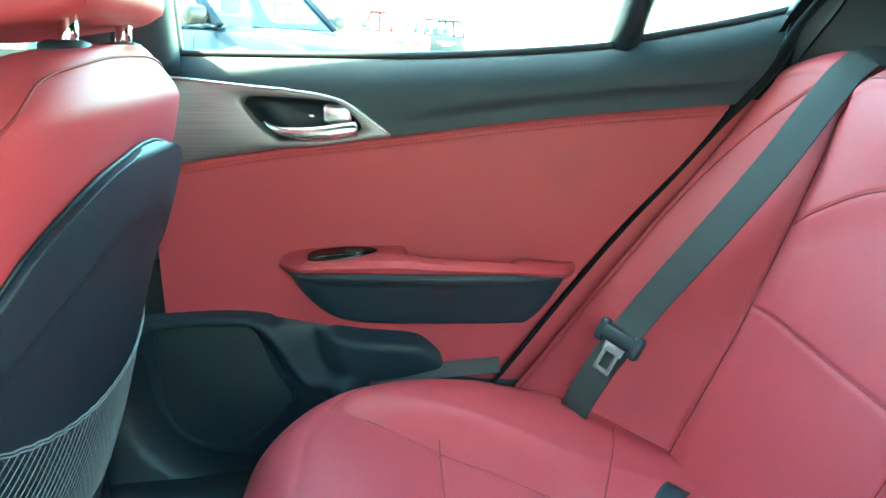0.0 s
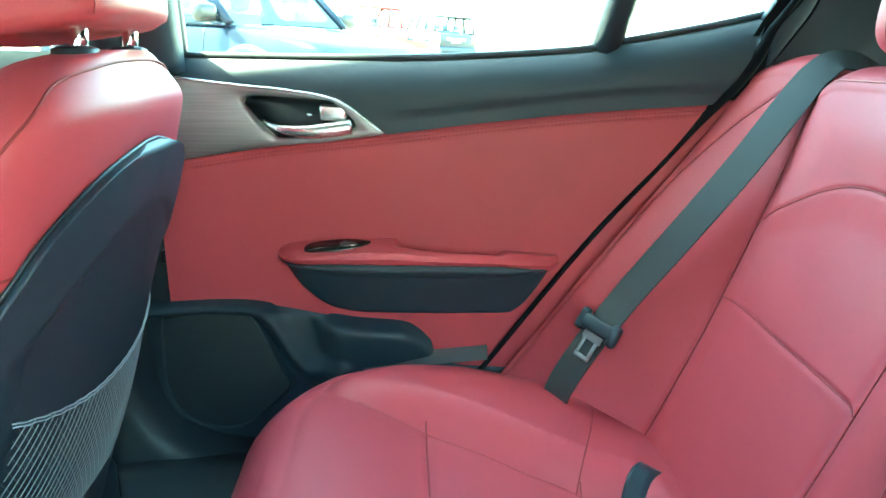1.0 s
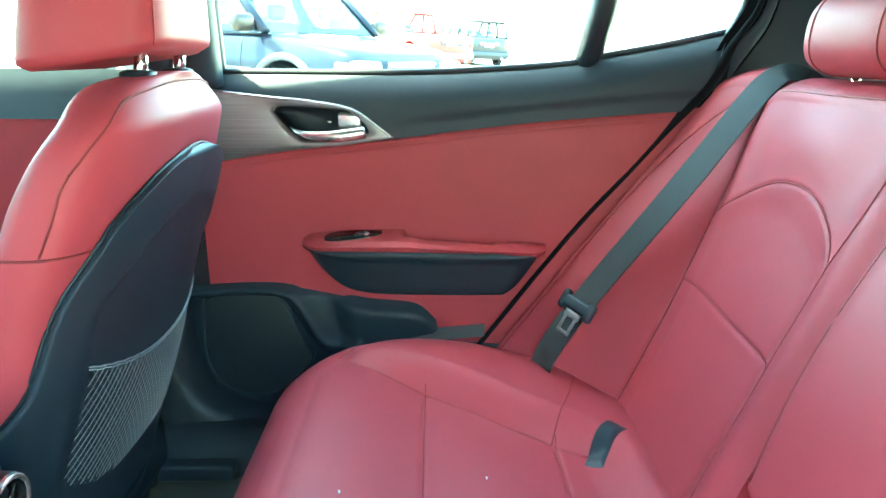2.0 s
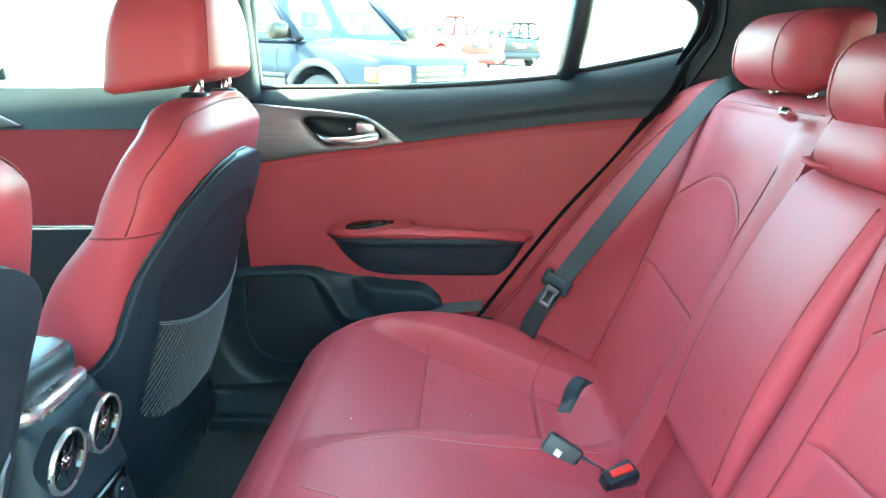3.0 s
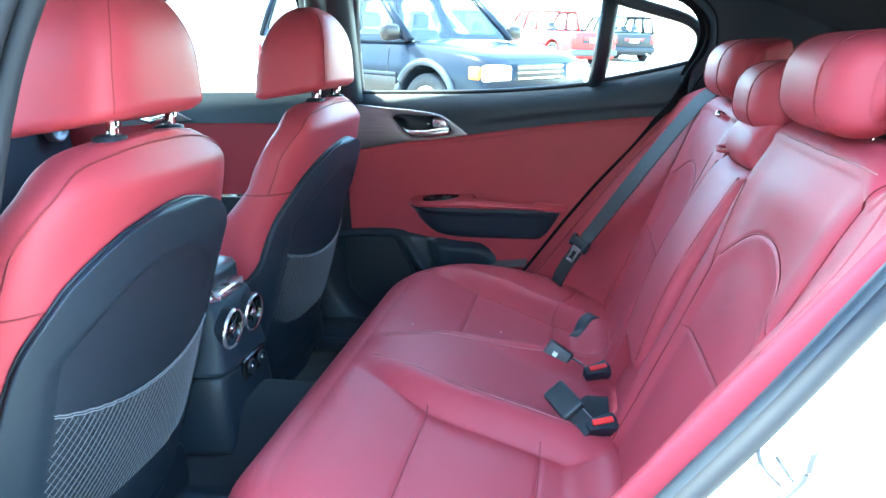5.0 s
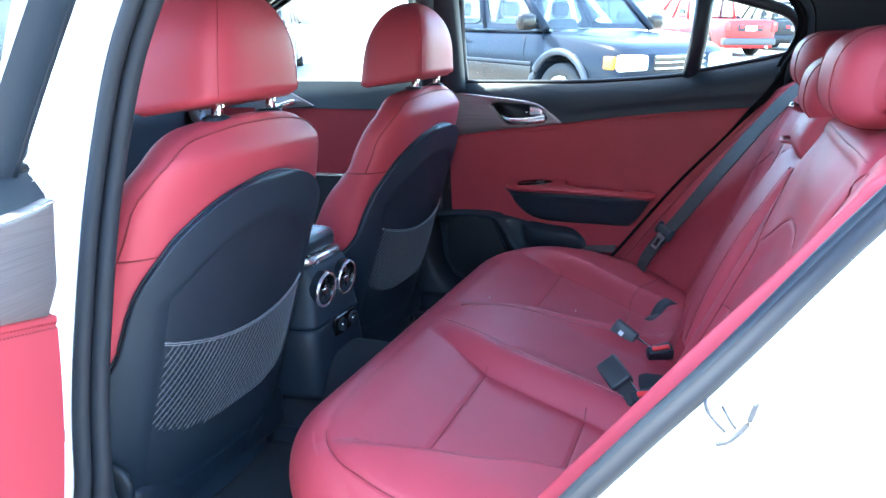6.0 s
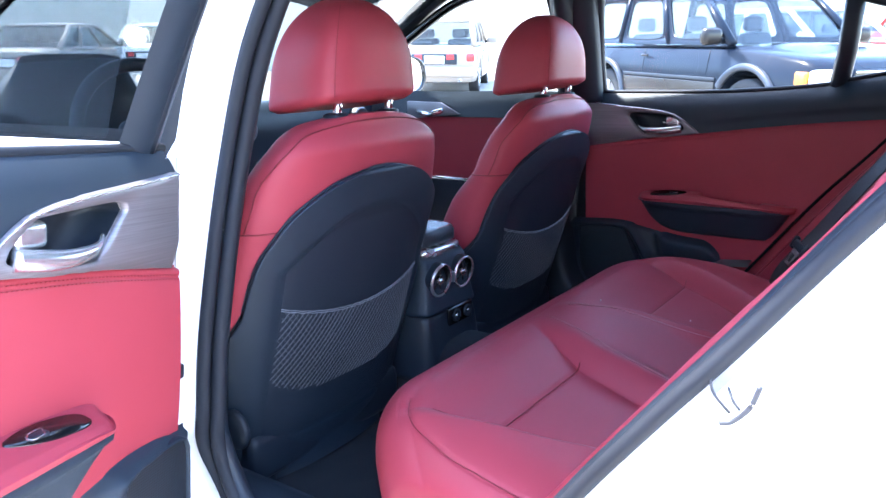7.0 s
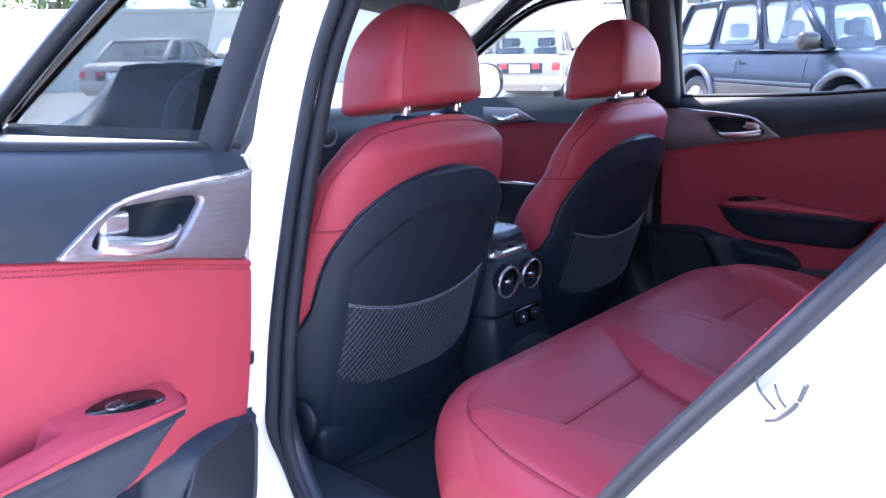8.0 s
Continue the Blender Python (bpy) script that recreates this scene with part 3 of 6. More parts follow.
pillar([(-0.09, -0.675, 0.24), (-0.085, -0.675, 0.6), (-0.065, -0.66, 0.88), (-0.02, -0.615, 1.08), (0.05, -0.575, 1.24), (0.09, -0.54, 1.34)], 0.062, "trim", 0.4)


pillar([(-0.030, 0.742, 0.93), (-0.028, 0.715, 1.06), (-0.022, 0.668, 1.22), (0.0, 0.615, 1.34)], 0.044, "trim", 1.7)


PILLAR_EDGE = curve_fn([(0.80, 0.86), (0.948, 0.906), (0.985, 0.927), (1.012, 0.941), (1.045, 0.946), (1.12, 0.93), (1.22, 0.85)])


def rear_pillar(side):
    def f(i, j):
        s = i
        z = 0.80 + 0.42 * j
        x0 = PILLAR_EDGE(z) if side > 0 else 0.955 + 0.04 * j - 0.05 * smooth01(0.5, 1, j)
        x = x0 + 0.62 * s
        y = (0.672 - 0.34 * max(0, z - 0.95)) - 0.16 * s * s
        if side > 0:
            return Vector((x, y, z))
        return Vector((x, -y + 0.03, z))
    return sheet(f, 20, 16)[0]


for side in (1, -1):
    tagged(part("trim", rear_pillar(side), HEADLINER), "dark cloth rear pillar trim beside the back window", "pillar trim", kind="structure")
gap_pts = spline([(0.47, 0.69, 0.44), (0.506, 0.688, 0.485), (0.598, 0.688, 0.606), (0.678, 0.688, 0.705), (0.757, 0.688, 0.792), (0.828, 0.688, 0.876), (0.868, 0.684, 0.925), (0.890, 0.674, 0.965), (0.898, 0.664, 0.992), (0.912, 0.655, 1.018), (0.926, 0.642, 1.05), (0.928, 0.624, 1.10), (0.890, 0.608, 1.155), (0.80, 0.592, 1.195), (0.66, 0.585, 1.235)], 80)
# the seal swells near z 0.93 to draw the gap's widening shade
tagged(part("trim", tube(gap_pts, [0.0042 + 0.0070 * math.exp(-((p.z - 0.93) / 0.065) ** 2) for p in gap_pts], 10, steady=True), SEAL_MATT), "black rubber seal, swollen to fill the shaded gap between rear seat and closed door", "door seal", kind="structure")


def gap_sheet(i, j):
    # a black sheet that stands in for the shade in the gap behind the seal
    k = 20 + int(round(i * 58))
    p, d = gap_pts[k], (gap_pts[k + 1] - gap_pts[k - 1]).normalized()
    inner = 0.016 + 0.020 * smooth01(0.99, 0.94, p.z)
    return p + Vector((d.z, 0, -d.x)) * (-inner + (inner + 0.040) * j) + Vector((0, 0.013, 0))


tagged(part("trim", sheet(gap_sheet, 59, 4)[0], SEAL_MATT), "black sheet standing in for the shade in the gap behind the seal", "door seal", kind="structure")
strip_low = spline([(0.898, 0.676, 0.932), (0.900, 0.662, 0.984), (0.914, 0.652, 1.011), (0.930, 0.643, 1.035), (0.936, 0.631, 1.07), (0.924, 0.613, 1.12), (0.86, 0.593, 1.18)], 30)
strip_high = spline([(0.905, 0.673, 0.946), (0.928, 0.660, 0.985), (0.942, 0.650, 1.012), (0.949, 0.643, 1.035), (0.952, 0.631, 1.07), (0.938, 0.611, 1.13), (0.87, 0.590, 1.195)], 30)


def pillar_strip(i, j):
    k = int(round(i * 29))
    return strip_low[k].lerp(strip_high[k], j) - Vector((0, 0.006 * math.sin(math.pi * j) ** 0.7, 0))


tagged(part("trim", sheet(pillar_strip, 30, 10)[0], BLACK_SOFT), "grey plastic strip along the rear pillar", "pillar trim", kind="structure")
tagged(part("trim", tube([p + Vector((0.001, -0.001, 0)) for p in strip_high], 0.0022, 6), SEAL_MATT), "thin dark piping along the rear pillar", "piping", kind="structure")


def shelf(i, j):
    return Vector((0.98 + 0.62 * i, -0.56 + 1.12 * j, 0.90 + 0.02 * math.sin(3 * i)))


tagged(part("trim", sheet(shelf, 12, 12)[0], HEADLINER), "dark parcel shelf behind the rear seat", "parcel shelf", kind="structure")


for sy in (1, -1):
    def inner_sill(i, j):
        x = -1.3 + 2.3 * i
        y = 0.62 + (0.16 if sy > 0 else 0.125) * j
        return Vector((x, y if sy > 0 else -y + 0.04, 0.24 + (0.055 if sy > 0 else 0.10) * smooth01(0, 0.35, j) + 0.012 * math.sin(math.pi * j)))
    tagged(part("trim", sheet(inner_sill, 40, 12)[0], BLACK_HARD), "black plastic sill cover along the car floor", "sill cover", kind="structure")


tagged(part("trim", sheet(lambda i, j: Vector((-0.17 + 0.165 * i, 0.778, 0.25 + 0.68 * j)), 8, 8)[0], BLACK_HARD), "black plastic pillar foot between the doors", "pillar trim", kind="structure")


foot_line = spline([(-0.030, 0.86, 0), (-0.050, 0.72, 0), (-0.058, 0.60, 0), (-0.057, 0.50, 0), (-0.052, 0.425, 0), (-0.026, 0.362, 0), (0.02, 0.333, 0), (0.10, 0.318, 0), (0.24, 0.312, 0)], 40)


def foot_trim(i, j):
    k = i * 39
    a, b = foot_line[min(38, int(k))], foot_line[min(38, int(k)) + 1]
    c = a.lerp(b, k - min(38, int(k)))
    t = (b - a).normalized()
    off = Vector((-t.y, t.x, 0)) * -1
    d = (0.15 - 0.04 * smooth01(0.3, 0.7, i)) * j
    u, v = c.x + off.x * d, c.y + off.y * d
    return door_right.matrix_world @ Vector((u, -(0.016 + 0.046 * math.sin(math.pi / 2 * min(1, j * 3.5)) + 0.035 * j), v))


tagged(part("trim", sheet(foot_trim, 60, 14)[0], BLACK_HARD), "black plastic trim sweeping round the foot of the door", "sill trim", kind="structure")


# ---- front doors, windscreen and dashboard ----
def front_door(name, side, label):
    d = empty(name, None, label, "car door", kind="structure")
    s = side
    Y = lambda y: y if s > 0 else -y + 0.03
    x0, x1 = -1.02, -0.10
    def face(zlo, zhi, w0, w1):
        def f(i, j):
            x = x0 + (x1 - x0) * i
            lo, hi = zlo(x), zhi(x)
            z = lo + (hi - lo) * j
            return Vector((x, Y(0.765 + 0.02 * (x1 - x) - w0 - (w1 - w0) * j), z))
        return sheet(f, 30, 10)[0]
    belt = lambda x: 0.957 + 0.012 * (x1 - x)
    mid = lambda x: 0.872 + 0.010 * (x1 - x)
    part("upper_panel", face(mid, belt, 0.035, 0.01), BLACK_SOFT, d)
    part("leather_panel", face(lambda x: 0.665, mid, 0.02, 0.024), LEATHER, d, "red leather front door panel")
    part("trim_line", tube([(x0, Y(0.765), 0.664), (x1, Y(0.747), 0.659)], 0.005, 6), CHROME, d, "bright trim line")
    part("lower_panel", face(lambda x: 0.25, lambda x: 0.66, 0.03, 0.045), BLACK_SOFT, d)
    part("handle_plate", prism([(-0.70, Y(0.745), 0.93), (-0.55, Y(0.740), 0.925), (-0.47, Y(0.738), 0.885), (-0.70, Y(0.745), 0.868)], (0, -0.01 * s, 0), 0.002), SATIN, d, "satin silver trim plate")
    part("handle_lever", tube([(-0.64, Y(0.72), 0.895), (-0.58, Y(0.70), 0.885), (-0.53, Y(0.715), 0.90)], 0.009, 8), CHROME, d)
    tl = lambda z: 0.772 - 0.34 * (z - 0.95)
    TOPW = curve_fn([(-1.0, 0.965), (-0.80, 1.07), (-0.65, 1.145), (-0.45, 1.235), (-0.30, 1.262), (-0.10, 1.255)])
    def pane(i, j):
        x = -0.99 + 0.86 * i
        zt = TOPW(x)
        z = 0.945 + (zt - 0.945) * j
        return Vector((x, Y(tl(z)), z))
    g = part("glass", sheet(pane, 16, 8)[0], GLASS if s > 0 else GLASS_TINT, d, "clear side window pane")
    top = spline([(x, Y(tl(TOPW(x))), TOPW(x)) for x in (-1.0, -0.8, -0.65, -0.45, -0.30, -0.10)], 40) + ([Vector((-0.085, Y(tl(1.1)), 1.1)), Vector((-0.085, Y(tl(0.96)), 0.96))] if s > 0 else [])
    part("window_frame", tube(top, 0.016, 8), BLACK_GLOSS, d, "black window frame")
    def skin(i, j):
        x = -1.03 + 0.98 * i
        z = 0.27 + (0.942 - 0.27) * j
        return Vector((x, Y(0.895 + 0.035 * math.sin(math.pi * min(1, j * 1.1)) - 0.10 * smooth01(0.78, 1.0, j)), z))
    part("outer_panel", sheet(skin, 20, 16)[0], WHITE_PAINT, d, "white painted outer door panel")
    return d


front_door("door_3", 1, "closed front passenger door with red leather panel")
front_door("door_4", -1, "closed front driver door, white outside")


def hood(i, j):
    x = -2.55 + 1.50 * i
    c = -1 + 2 * j
    return Vector((x, c * 0.80, 0.82 + 0.14 * smooth01(0, 1, i) - 0.07 * c * c))


part("hood", sheet(hood, 20, 20)[0], WHITE_PAINT, shell, "white painted bonnet")


def fender(side):
    def f(i, j):
        x = -2.55 + 1.52 * i
        z = 0.3 + (0.90 - 0.3) * j
        return Vector((x, side * (0.90 - 0.10 * smooth01(0.7, 1, j) - 0.1 * smooth01(0.4, 0, i)), z))
    return sheet(f, 20, 12)[0]


for s in (1, -1):
    part("fender", fender(s), WHITE_PAINT, shell, "white painted front wing")


def screen(i, j):
    c = -1 + 2 * j
    x = -1.20 + 0.85 * i + 0.10 * c * c * (1 - i)
    return Vector((x, c * (0.74 - 0.14 * i) + 0.01, 0.95 + 0.37 * i))


part("windscreen", sheet(screen, 12, 16)[0], GLASS_SCREEN, shell, "clear windscreen")


def backlight(i, j):
    c = -1 + 2 * j
    return Vector((1.50 + 0.62 * i, c * (0.52 - 0.02 * i), 1.06 - 0.10 * i - 0.02 * c * c))


part("rear_window", sheet(backlight, 10, 12)[0], GLASS_DARK, shell, "clear rear window")

dash = empty("dashboard", pose(-0.85, 0, 0), "black dashboard with round vents", "dashboard")


def dash_ring(y):
    c = abs(y) / 0.74
    b = 0.075 * smooth01(-0.16, -0.26, y) * smooth01(-0.60, -0.48, y)
    pts = [(-0.33, 0.93), (-0.15, 0.955 + b), (-0.02, 0.95 + 2 * b), (0.03 - 0.05 * c, 0.91 + b), (0.02 - 0.05 * c, 0.84), (-0.02, 0.78), (0.0, 0.72), (-0.05, 0.60), (-0.20, 0.45), (-0.33, 0.45)]
    return [Vector((x, y, z)) for x, z in pts]


part("dash_top", loft([dash_ring(-0.74 + 1.48 * k / 30) for k in range(31)]), BLACK_SOFT, dash)
for y in (-0.62, -0.08, 0.02, 0.12, 0.64):
    bm = loft([[Vector((0.0 + d, y + r * math.cos(t), 0.875 + r * math.sin(t))) for t in [2 * math.pi * k / 20 for k in range(20)]] for r, d in ((0.040, -0.01), (0.040, 0.016), (0.033, 0.020), (0.030, 0.005), (0.004, 0.004))], False)
    part("air_vent", bm, SATIN, dash, "round satin ringed air vent")
wheel = empty("steering_wheel", look((-0.56, -0.37, 0.89), (-1.2, -0.37, 0.69)), "black leather steering wheel on its column", "steering wheel")
rimp = [(0.185 * math.cos(t), 0.185 * math.sin(t), 0) for t in [2 * math.pi * k / 40 for k in range(41)]]
part("rim", tube(rimp, 0.016, 8), BLACK_SOFT, wheel)
part("hub", rbox(0.15, 0.12, 0.05, 0.02, (0, 0, -0.01)), BLACK_SOFT, wheel)
for a in (0, 180, 270):
    part("spoke", tube([(0.05 * math.cos(radians(a)), 0.05 * math.sin(radians(a)), -0.01), (0.18 * math.cos(radians(a)), 0.18 * math.sin(radians(a)), 0)], 0.015, 8, flat=0.6), SATIN, wheel)
part("column", tube([(0, 0, -0.03), (0, 0, -0.34)], 0.04, 12), BLACK_HARD, wheel)


def side_mirror(side, label):
    mirror = empty("side_mirror", pose(-0.92, side * 0.98 + 0.01, 1.02), label, "side mirror")
    rings = []
    for k in range(9):
        t = k / 8
        r = (0.35 + 0.65 * math.sin(math.pi * (0.12 + 0.38 * t)))
        rings.append([Vector((-0.09 + 0.11 * t, a, b)) for a, b in superring(0, 0, 0.115 * r, 0.072 * r, 28, 0.75)])
    part("cap", loft(rings), WHITE_PAINT, mirror, "white painted mirror cap")
    ring2 = [[Vector((x, a, b)) for a, b in superring(0, 0, 0.116 * q, 0.073 * q, 28, 0.75)] for x, q in ((0.012, 1.0), (0.032, 1.0), (0.034, 0.93), (0.024, 0.90))]
    part("rim", loft(ring2, False), BLACK_GLOSS, mirror, "black mirror rim")
    bm = bmesh.new()
    bm.faces.new([bm.verts.new((0.024, a, b)) for a, b in superring(0, 0, 0.105, 0.066, 28, 0.75)])
    part("mirror_glass", bm, CHROME, mirror, "mirror glass", smooth=False)
    part("arm", tube([(-0.03, -side * 0.08, -0.05), (-0.03, -side * 0.20, -0.06)], 0.025, 8), BLACK_GLOSS, mirror)
    return mirror


side_mirror(1, "white capped side mirror on the passenger door")
side_mirror(-1, "white capped side mirror on the driver door")


# ---- front seats ----
def rear_x(z):
    return 0.022 + 0.30 * (z - 0.636)


HW = curve_fn([(0.30, 0.235), (0.45, 0.252), (0.60, 0.262), (0.72, 0.258), (0.80, 0.249), (0.87, 0.230), (0.915, 0.197), (0.942, 0.152), (0.954, 0.105), (0.960, 0.05)])
DEP = curve_fn([(0.30, 0.22), (0.45, 0.24), (0.60, 0.225), (0.70, 0.205), (0.755, 0.172), (0.785, 0.152), (0.82, 0.150), (0.87, 0.138), (0.91, 0.118), (0.942, 0.09), (0.954, 0.066), (0.960, 0.04)])


def seat_point(a, z):
    """A point of the backrest at the angle a round it (0 rear, growing to the car's right) and the height z."""
    hw, dp = HW(z), DEP(z)
    s, c = math.sin(a), math.cos(a)
    e = 0.62 if c < 0 else 0.80
    y = hw * math.copysign(abs(s) ** e, s)
    x = math.copysign(abs(c) ** e, c)
    mid = rear_x(z) - dp / 2 - 0.03 * smooth01(0.90, 0.957, z)
    x = mid + x * dp / 2
    if c < 0:
        x += 0.05 * (1 - abs(y) / hw) ** 0.8 * smooth01(0.957, 0.85, z)
    return Vector((x, y, z))


SHELL_HALF = curve_fn([(0.26, 0.25), (0.50, 0.248), (0.60, 0.246), (0.65, 0.243), (0.70, 0.238), (0.742, 0.228), (0.785, 0.205), (0.805, 0.186), (0.827, 0.154), (0.848, 0.108), (0.861, 0.05), (0.868, 0.004)])


def shell_x(y, z):
    hw, dp = HW(z), DEP(z)
    q = min(0.999, abs(y) / hw)
    x = rear_x(z) - dp / 2 + dp / 2 * (1 - q ** 2.5) ** (1 / 2.5)
    return x


def shell_turn(z):
    """How far round the backrest the shell reaches at the height z."""
    a = math.asin(min(1.0, min(0.999, SHELL_HALF(z) / HW(z)) ** (1 / 0.80)))
    return a + (1.75 - a) * smooth01(0.63, 0.49, z)


TOP_SEAM = curve_fn([(0.0, 0.949), (0.05, 0.948), (0.10, 0.943), (0.15, 0.934), (0.182, 0.919), (0.211, 0.893), (0.232, 0.86), (0.240, 0.834), (0.251, 0.777)])


def build_front_seat(m, label, outer):
    seat = empty("front_seat", m, label, "car seat", group="front seats")
    zs = [0.30 + 0.660 * math.sin(math.pi / 2 * (k / 48) ** 0.95) for k in range(49)]
    bm = loft([[seat_point(2 * math.pi * i / 64, z) for i in range(64)] for z in zs])
    back = part("backrest", bm, LEATHER, seat, "red leather backrest")
    # seams: shoulder welt and the cut line between the upper and lower leather
    for sgn in (-1, 1):
        pts = [seat_point(sgn * (0.62 + 1.3 * k / 19), 0.775) + Vector((0, sgn * 0.0006, 0)) for k in range(20)]
        part("welt", tube(pts, 0.0018, 5), THREAD, back, "dark red seam")
    pts = []
    for k in range(81):
        y = -0.251 + 0.502 * k / 80
        z = TOP_SEAM(abs(y))
        a = math.asin(min(0.996, abs(y) / HW(z)) ** 1.25)
        p = seat_point(math.copysign(a, y), z)
        pts.append(p + Vector((0.0008, math.copysign(0.0005, y), 0.001)))
    part("welt", tube(pts, 0.0014, 5), THREAD, back, "dark red seam over the shoulders")
    # hard back shell with a sunk inner field
    def hard(i, j):
        z = 0.255 + 0.612 * j ** 0.8
        a = shell_turn(z) * (-1 + 2 * i)
        p = seat_point(a, max(0.30, z))
        edge = smooth01(0.0, 0.025, min(i, 1 - i)) * smooth01(1.0, 0.985, j)
        ridge = 0.195 * min(1.0, max(0.02, (0.80 - z) / 0.10)) ** 0.5
        sunk = smooth01(0.805, 0.765, z) * smooth01(ridge + 0.012, ridge - 0.020, abs(p.y)) * (math.cos(a) > 0)
        crease = 0.004 * math.exp(-((z - 0.345) / 0.004) ** 2)
        grow = 0.012 * edge - 0.002 * (1 - edge)
        return Vector((p.x + grow * max(0.0, math.cos(a)) + 0.004 - 0.006 * sunk - crease, p.y + grow * math.sin(a), z))
    sh = part("back_shell", sheet(hard, 110, 110)[0], BLACK_SOFT, seat, "black hard plastic back shell")
    def field(i, j):
        z = 0.352 + 0.440 * j ** 0.9
        ridge = 0.195 * min(1.0, max(0.02, (0.80 - z) / 0.10)) ** 0.5 - 0.012
        y = max(0.004, ridge) * (-1 + 2 * i)
        a = math.copysign(math.asin(min(0.996, abs(y) / HW(z)) ** 1.25), y)
        p = seat_point(a, z)
        sunk = smooth01(0.805, 0.765, z)
        return Vector((p.x + 0.012 * math.cos(a) + 0.0050 - 0.006 * sunk, p.y + 0.012 * math.sin(a), z))
    part("back_panel", sheet(field, 60, 50)[0], FIELD, sh, "matt black inner field of the back shell")
    rim_line = [seat_point(math.copysign(shell_turn(z), w), z) + Vector((0.004, 0, 0.001)) for w, z in [(-1, 0.56 + 0.306 * (k / 40) ** 0.6) for k in range(41)] + [(1, 0.866 - 0.306 * (1 - (1 - k / 40) ** 0.6)) for k in range(41)]]
    part("shell_welt", tube(rim_line, 0.0022, 6), BLACK_HARD, sh)
    # net pocket
    NL, NR = -0.192, 0.192
    ntop = lambda y: 0.632 - 0.034 * (1 - (y / 0.192) ** 2)
    nlow = lambda y: 0.436 + 0.045 * (abs(y) / 0.192) ** 4
    def nx(y, z):
        return shell_x(y, z) + 0.0115 + 0.008 * math.sin(math.pi * min(1, max(0, (z - 0.43) / 0.2))) * (1 - (y / 0.20) ** 2)
    bm = bmesh.new()
    for sgn in (-1, 1):
        c = -0.42
        while c < 0.42:
            run = []
            for k in range(25):
                z = 0.43 + 0.20 * k / 24
                y = c + sgn * 0.75 * (z - 0.53)
                if NL < y < NR and nlow(y) < z < ntop(y):
                    run.append(Vector((nx(y, z), y, z)))
                else:
                    if len(run) > 1:
                        tube(run, 0.00075 if sgn > 0 else 0.00032, 4, bm, caps=False)
                    run = []
            if len(run) > 1:
                tube(run, 0.00075 if sgn > 0 else 0.00032, 4, bm, caps=False)
            c += 0.0118
    net = part("net", bm, NETCORD, seat, "grey elastic net pocket")
    for drop in (0.0, 0.0035):
        part("elastic_hem", tube([Vector((nx(y, ntop(y)) + 0.001, y, ntop(y) - drop + 0.0006 * math.sin(260 * y))) for y in [NL + (NR - NL) * k / 60 for k in range(61)]], 0.0008, 5), HEM, net, "pale elastic hem of the net")
    # head restraint on two posts
    rings = []
    H0, H1 = 0.970, 1.160
    for k in range(26):
        t = k / 25
        z = H0 + (H1 - H0) * t
        wy = 0.130 * (1 - 0.13 * t) * (1 - max(0, (t - 0.25) / 0.75) ** 2.3 * 0.96) ** 0.5
        dx = 0.094 * (1 - 0.16 * t) * (1 - max(0, (t - 0.35) / 0.65) ** 2.4 * 0.95) ** 0.5
        if k < 2:
            wy, dx = wy * (0.90, 0.985)[k], dx * (0.84, 0.975)[k]
        xc = 0.008 + 0.016 * t
        rings.append([Vector((xc + a, b, z + 0.014 * (a / 0.094) * (1 - t) + 0.004 * math.cos(9 * b) * (k < 3))) for a, b in superring(0, 0, dx, wy, 52, 0.46)])
    hr = part("headrest", loft(rings), LEATHER, seat, "rounded red leather head restraint")
    for k in (6, 46):
        part("welt", tube(spline([r[k] + Vector((0.0003, 0.0003 if k < 26 else -0.0003, 0)) for r in rings[1:24]], 50), 0.0010, 5), STITCH, hr, "dark red seam")
    for s in (-1, 1):
        x = 0.058
        part("post", tube([(x - 0.01, s * 0.070, 0.93), (x, s * 0.070, 0.965), (x + 0.003, s * 0.068, 1.0)], 0.0082, 10), CHROME, seat, "chrome head restraint post")
        bm = loft([[Vector((x - 0.004 + r * math.cos(t), s * 0.070 + r * 1.1 * math.sin(t), z)) for t in [2 * math.pi * k / 16 for k in range(16)]] for r, z in ((0.022, 0.945), (0.021, 0.9605), (0.014, 0.9635), (0.009, 0.9635))])
        part("post_collar", bm, BLACK_HARD, seat, "black plastic collar")
    # seat cushion, hinge covers and runners
    rings = []
    for k in range(20):
        t = k / 19
        x = -0.56 + 0.44 * t
        w = 0.25 - 0.02 * t - 0.05 * (1 - min(1, t / 0.12)) ** 2
        h = 0.085 - 0.04 * (1 - min(1, t / 0.15)) ** 2
        rings.append([Vector((x, a, 0.40 + b + 0.03 * (1 - t) + 0.03 * (abs(a) / w) ** 4 * (b > 0))) for a, b in superring(0, 0, w, h, 40, 0.5)])
    part("seat_cushion", loft(rings), LEATHER, seat, "red leather seat cushion")
    for s in (-1, 1):
        bm = loft([[Vector((-0.075 + r * math.cos(t) * 0.95, s * (0.245 + d), 0.405 + r * math.sin(t))) for t in [2 * math.pi * k / 24 for k in range(24)]] for r, d in ((0.038, 0), (0.038, 0.008), (0.034, 0.012), (0.02, 0.013), (0.004, 0.013))])
        if s == outer < 0:
            part("hinge_cover", bm, BLACK_HARD, seat, "black round hinge cover")
        else:
            bm.free()
        part("side_cover", rbox(0.44, 0.03, 0.10, 0.012, (-0.36, s * 0.262, 0.362)), BLACK_HARD, seat)
        part("runner", rbox(0.62, 0.035, 0.03, 0.006, (-0.26, s * 0.20, 0.262)), BLACK_HARD, seat, "metal seat runner")
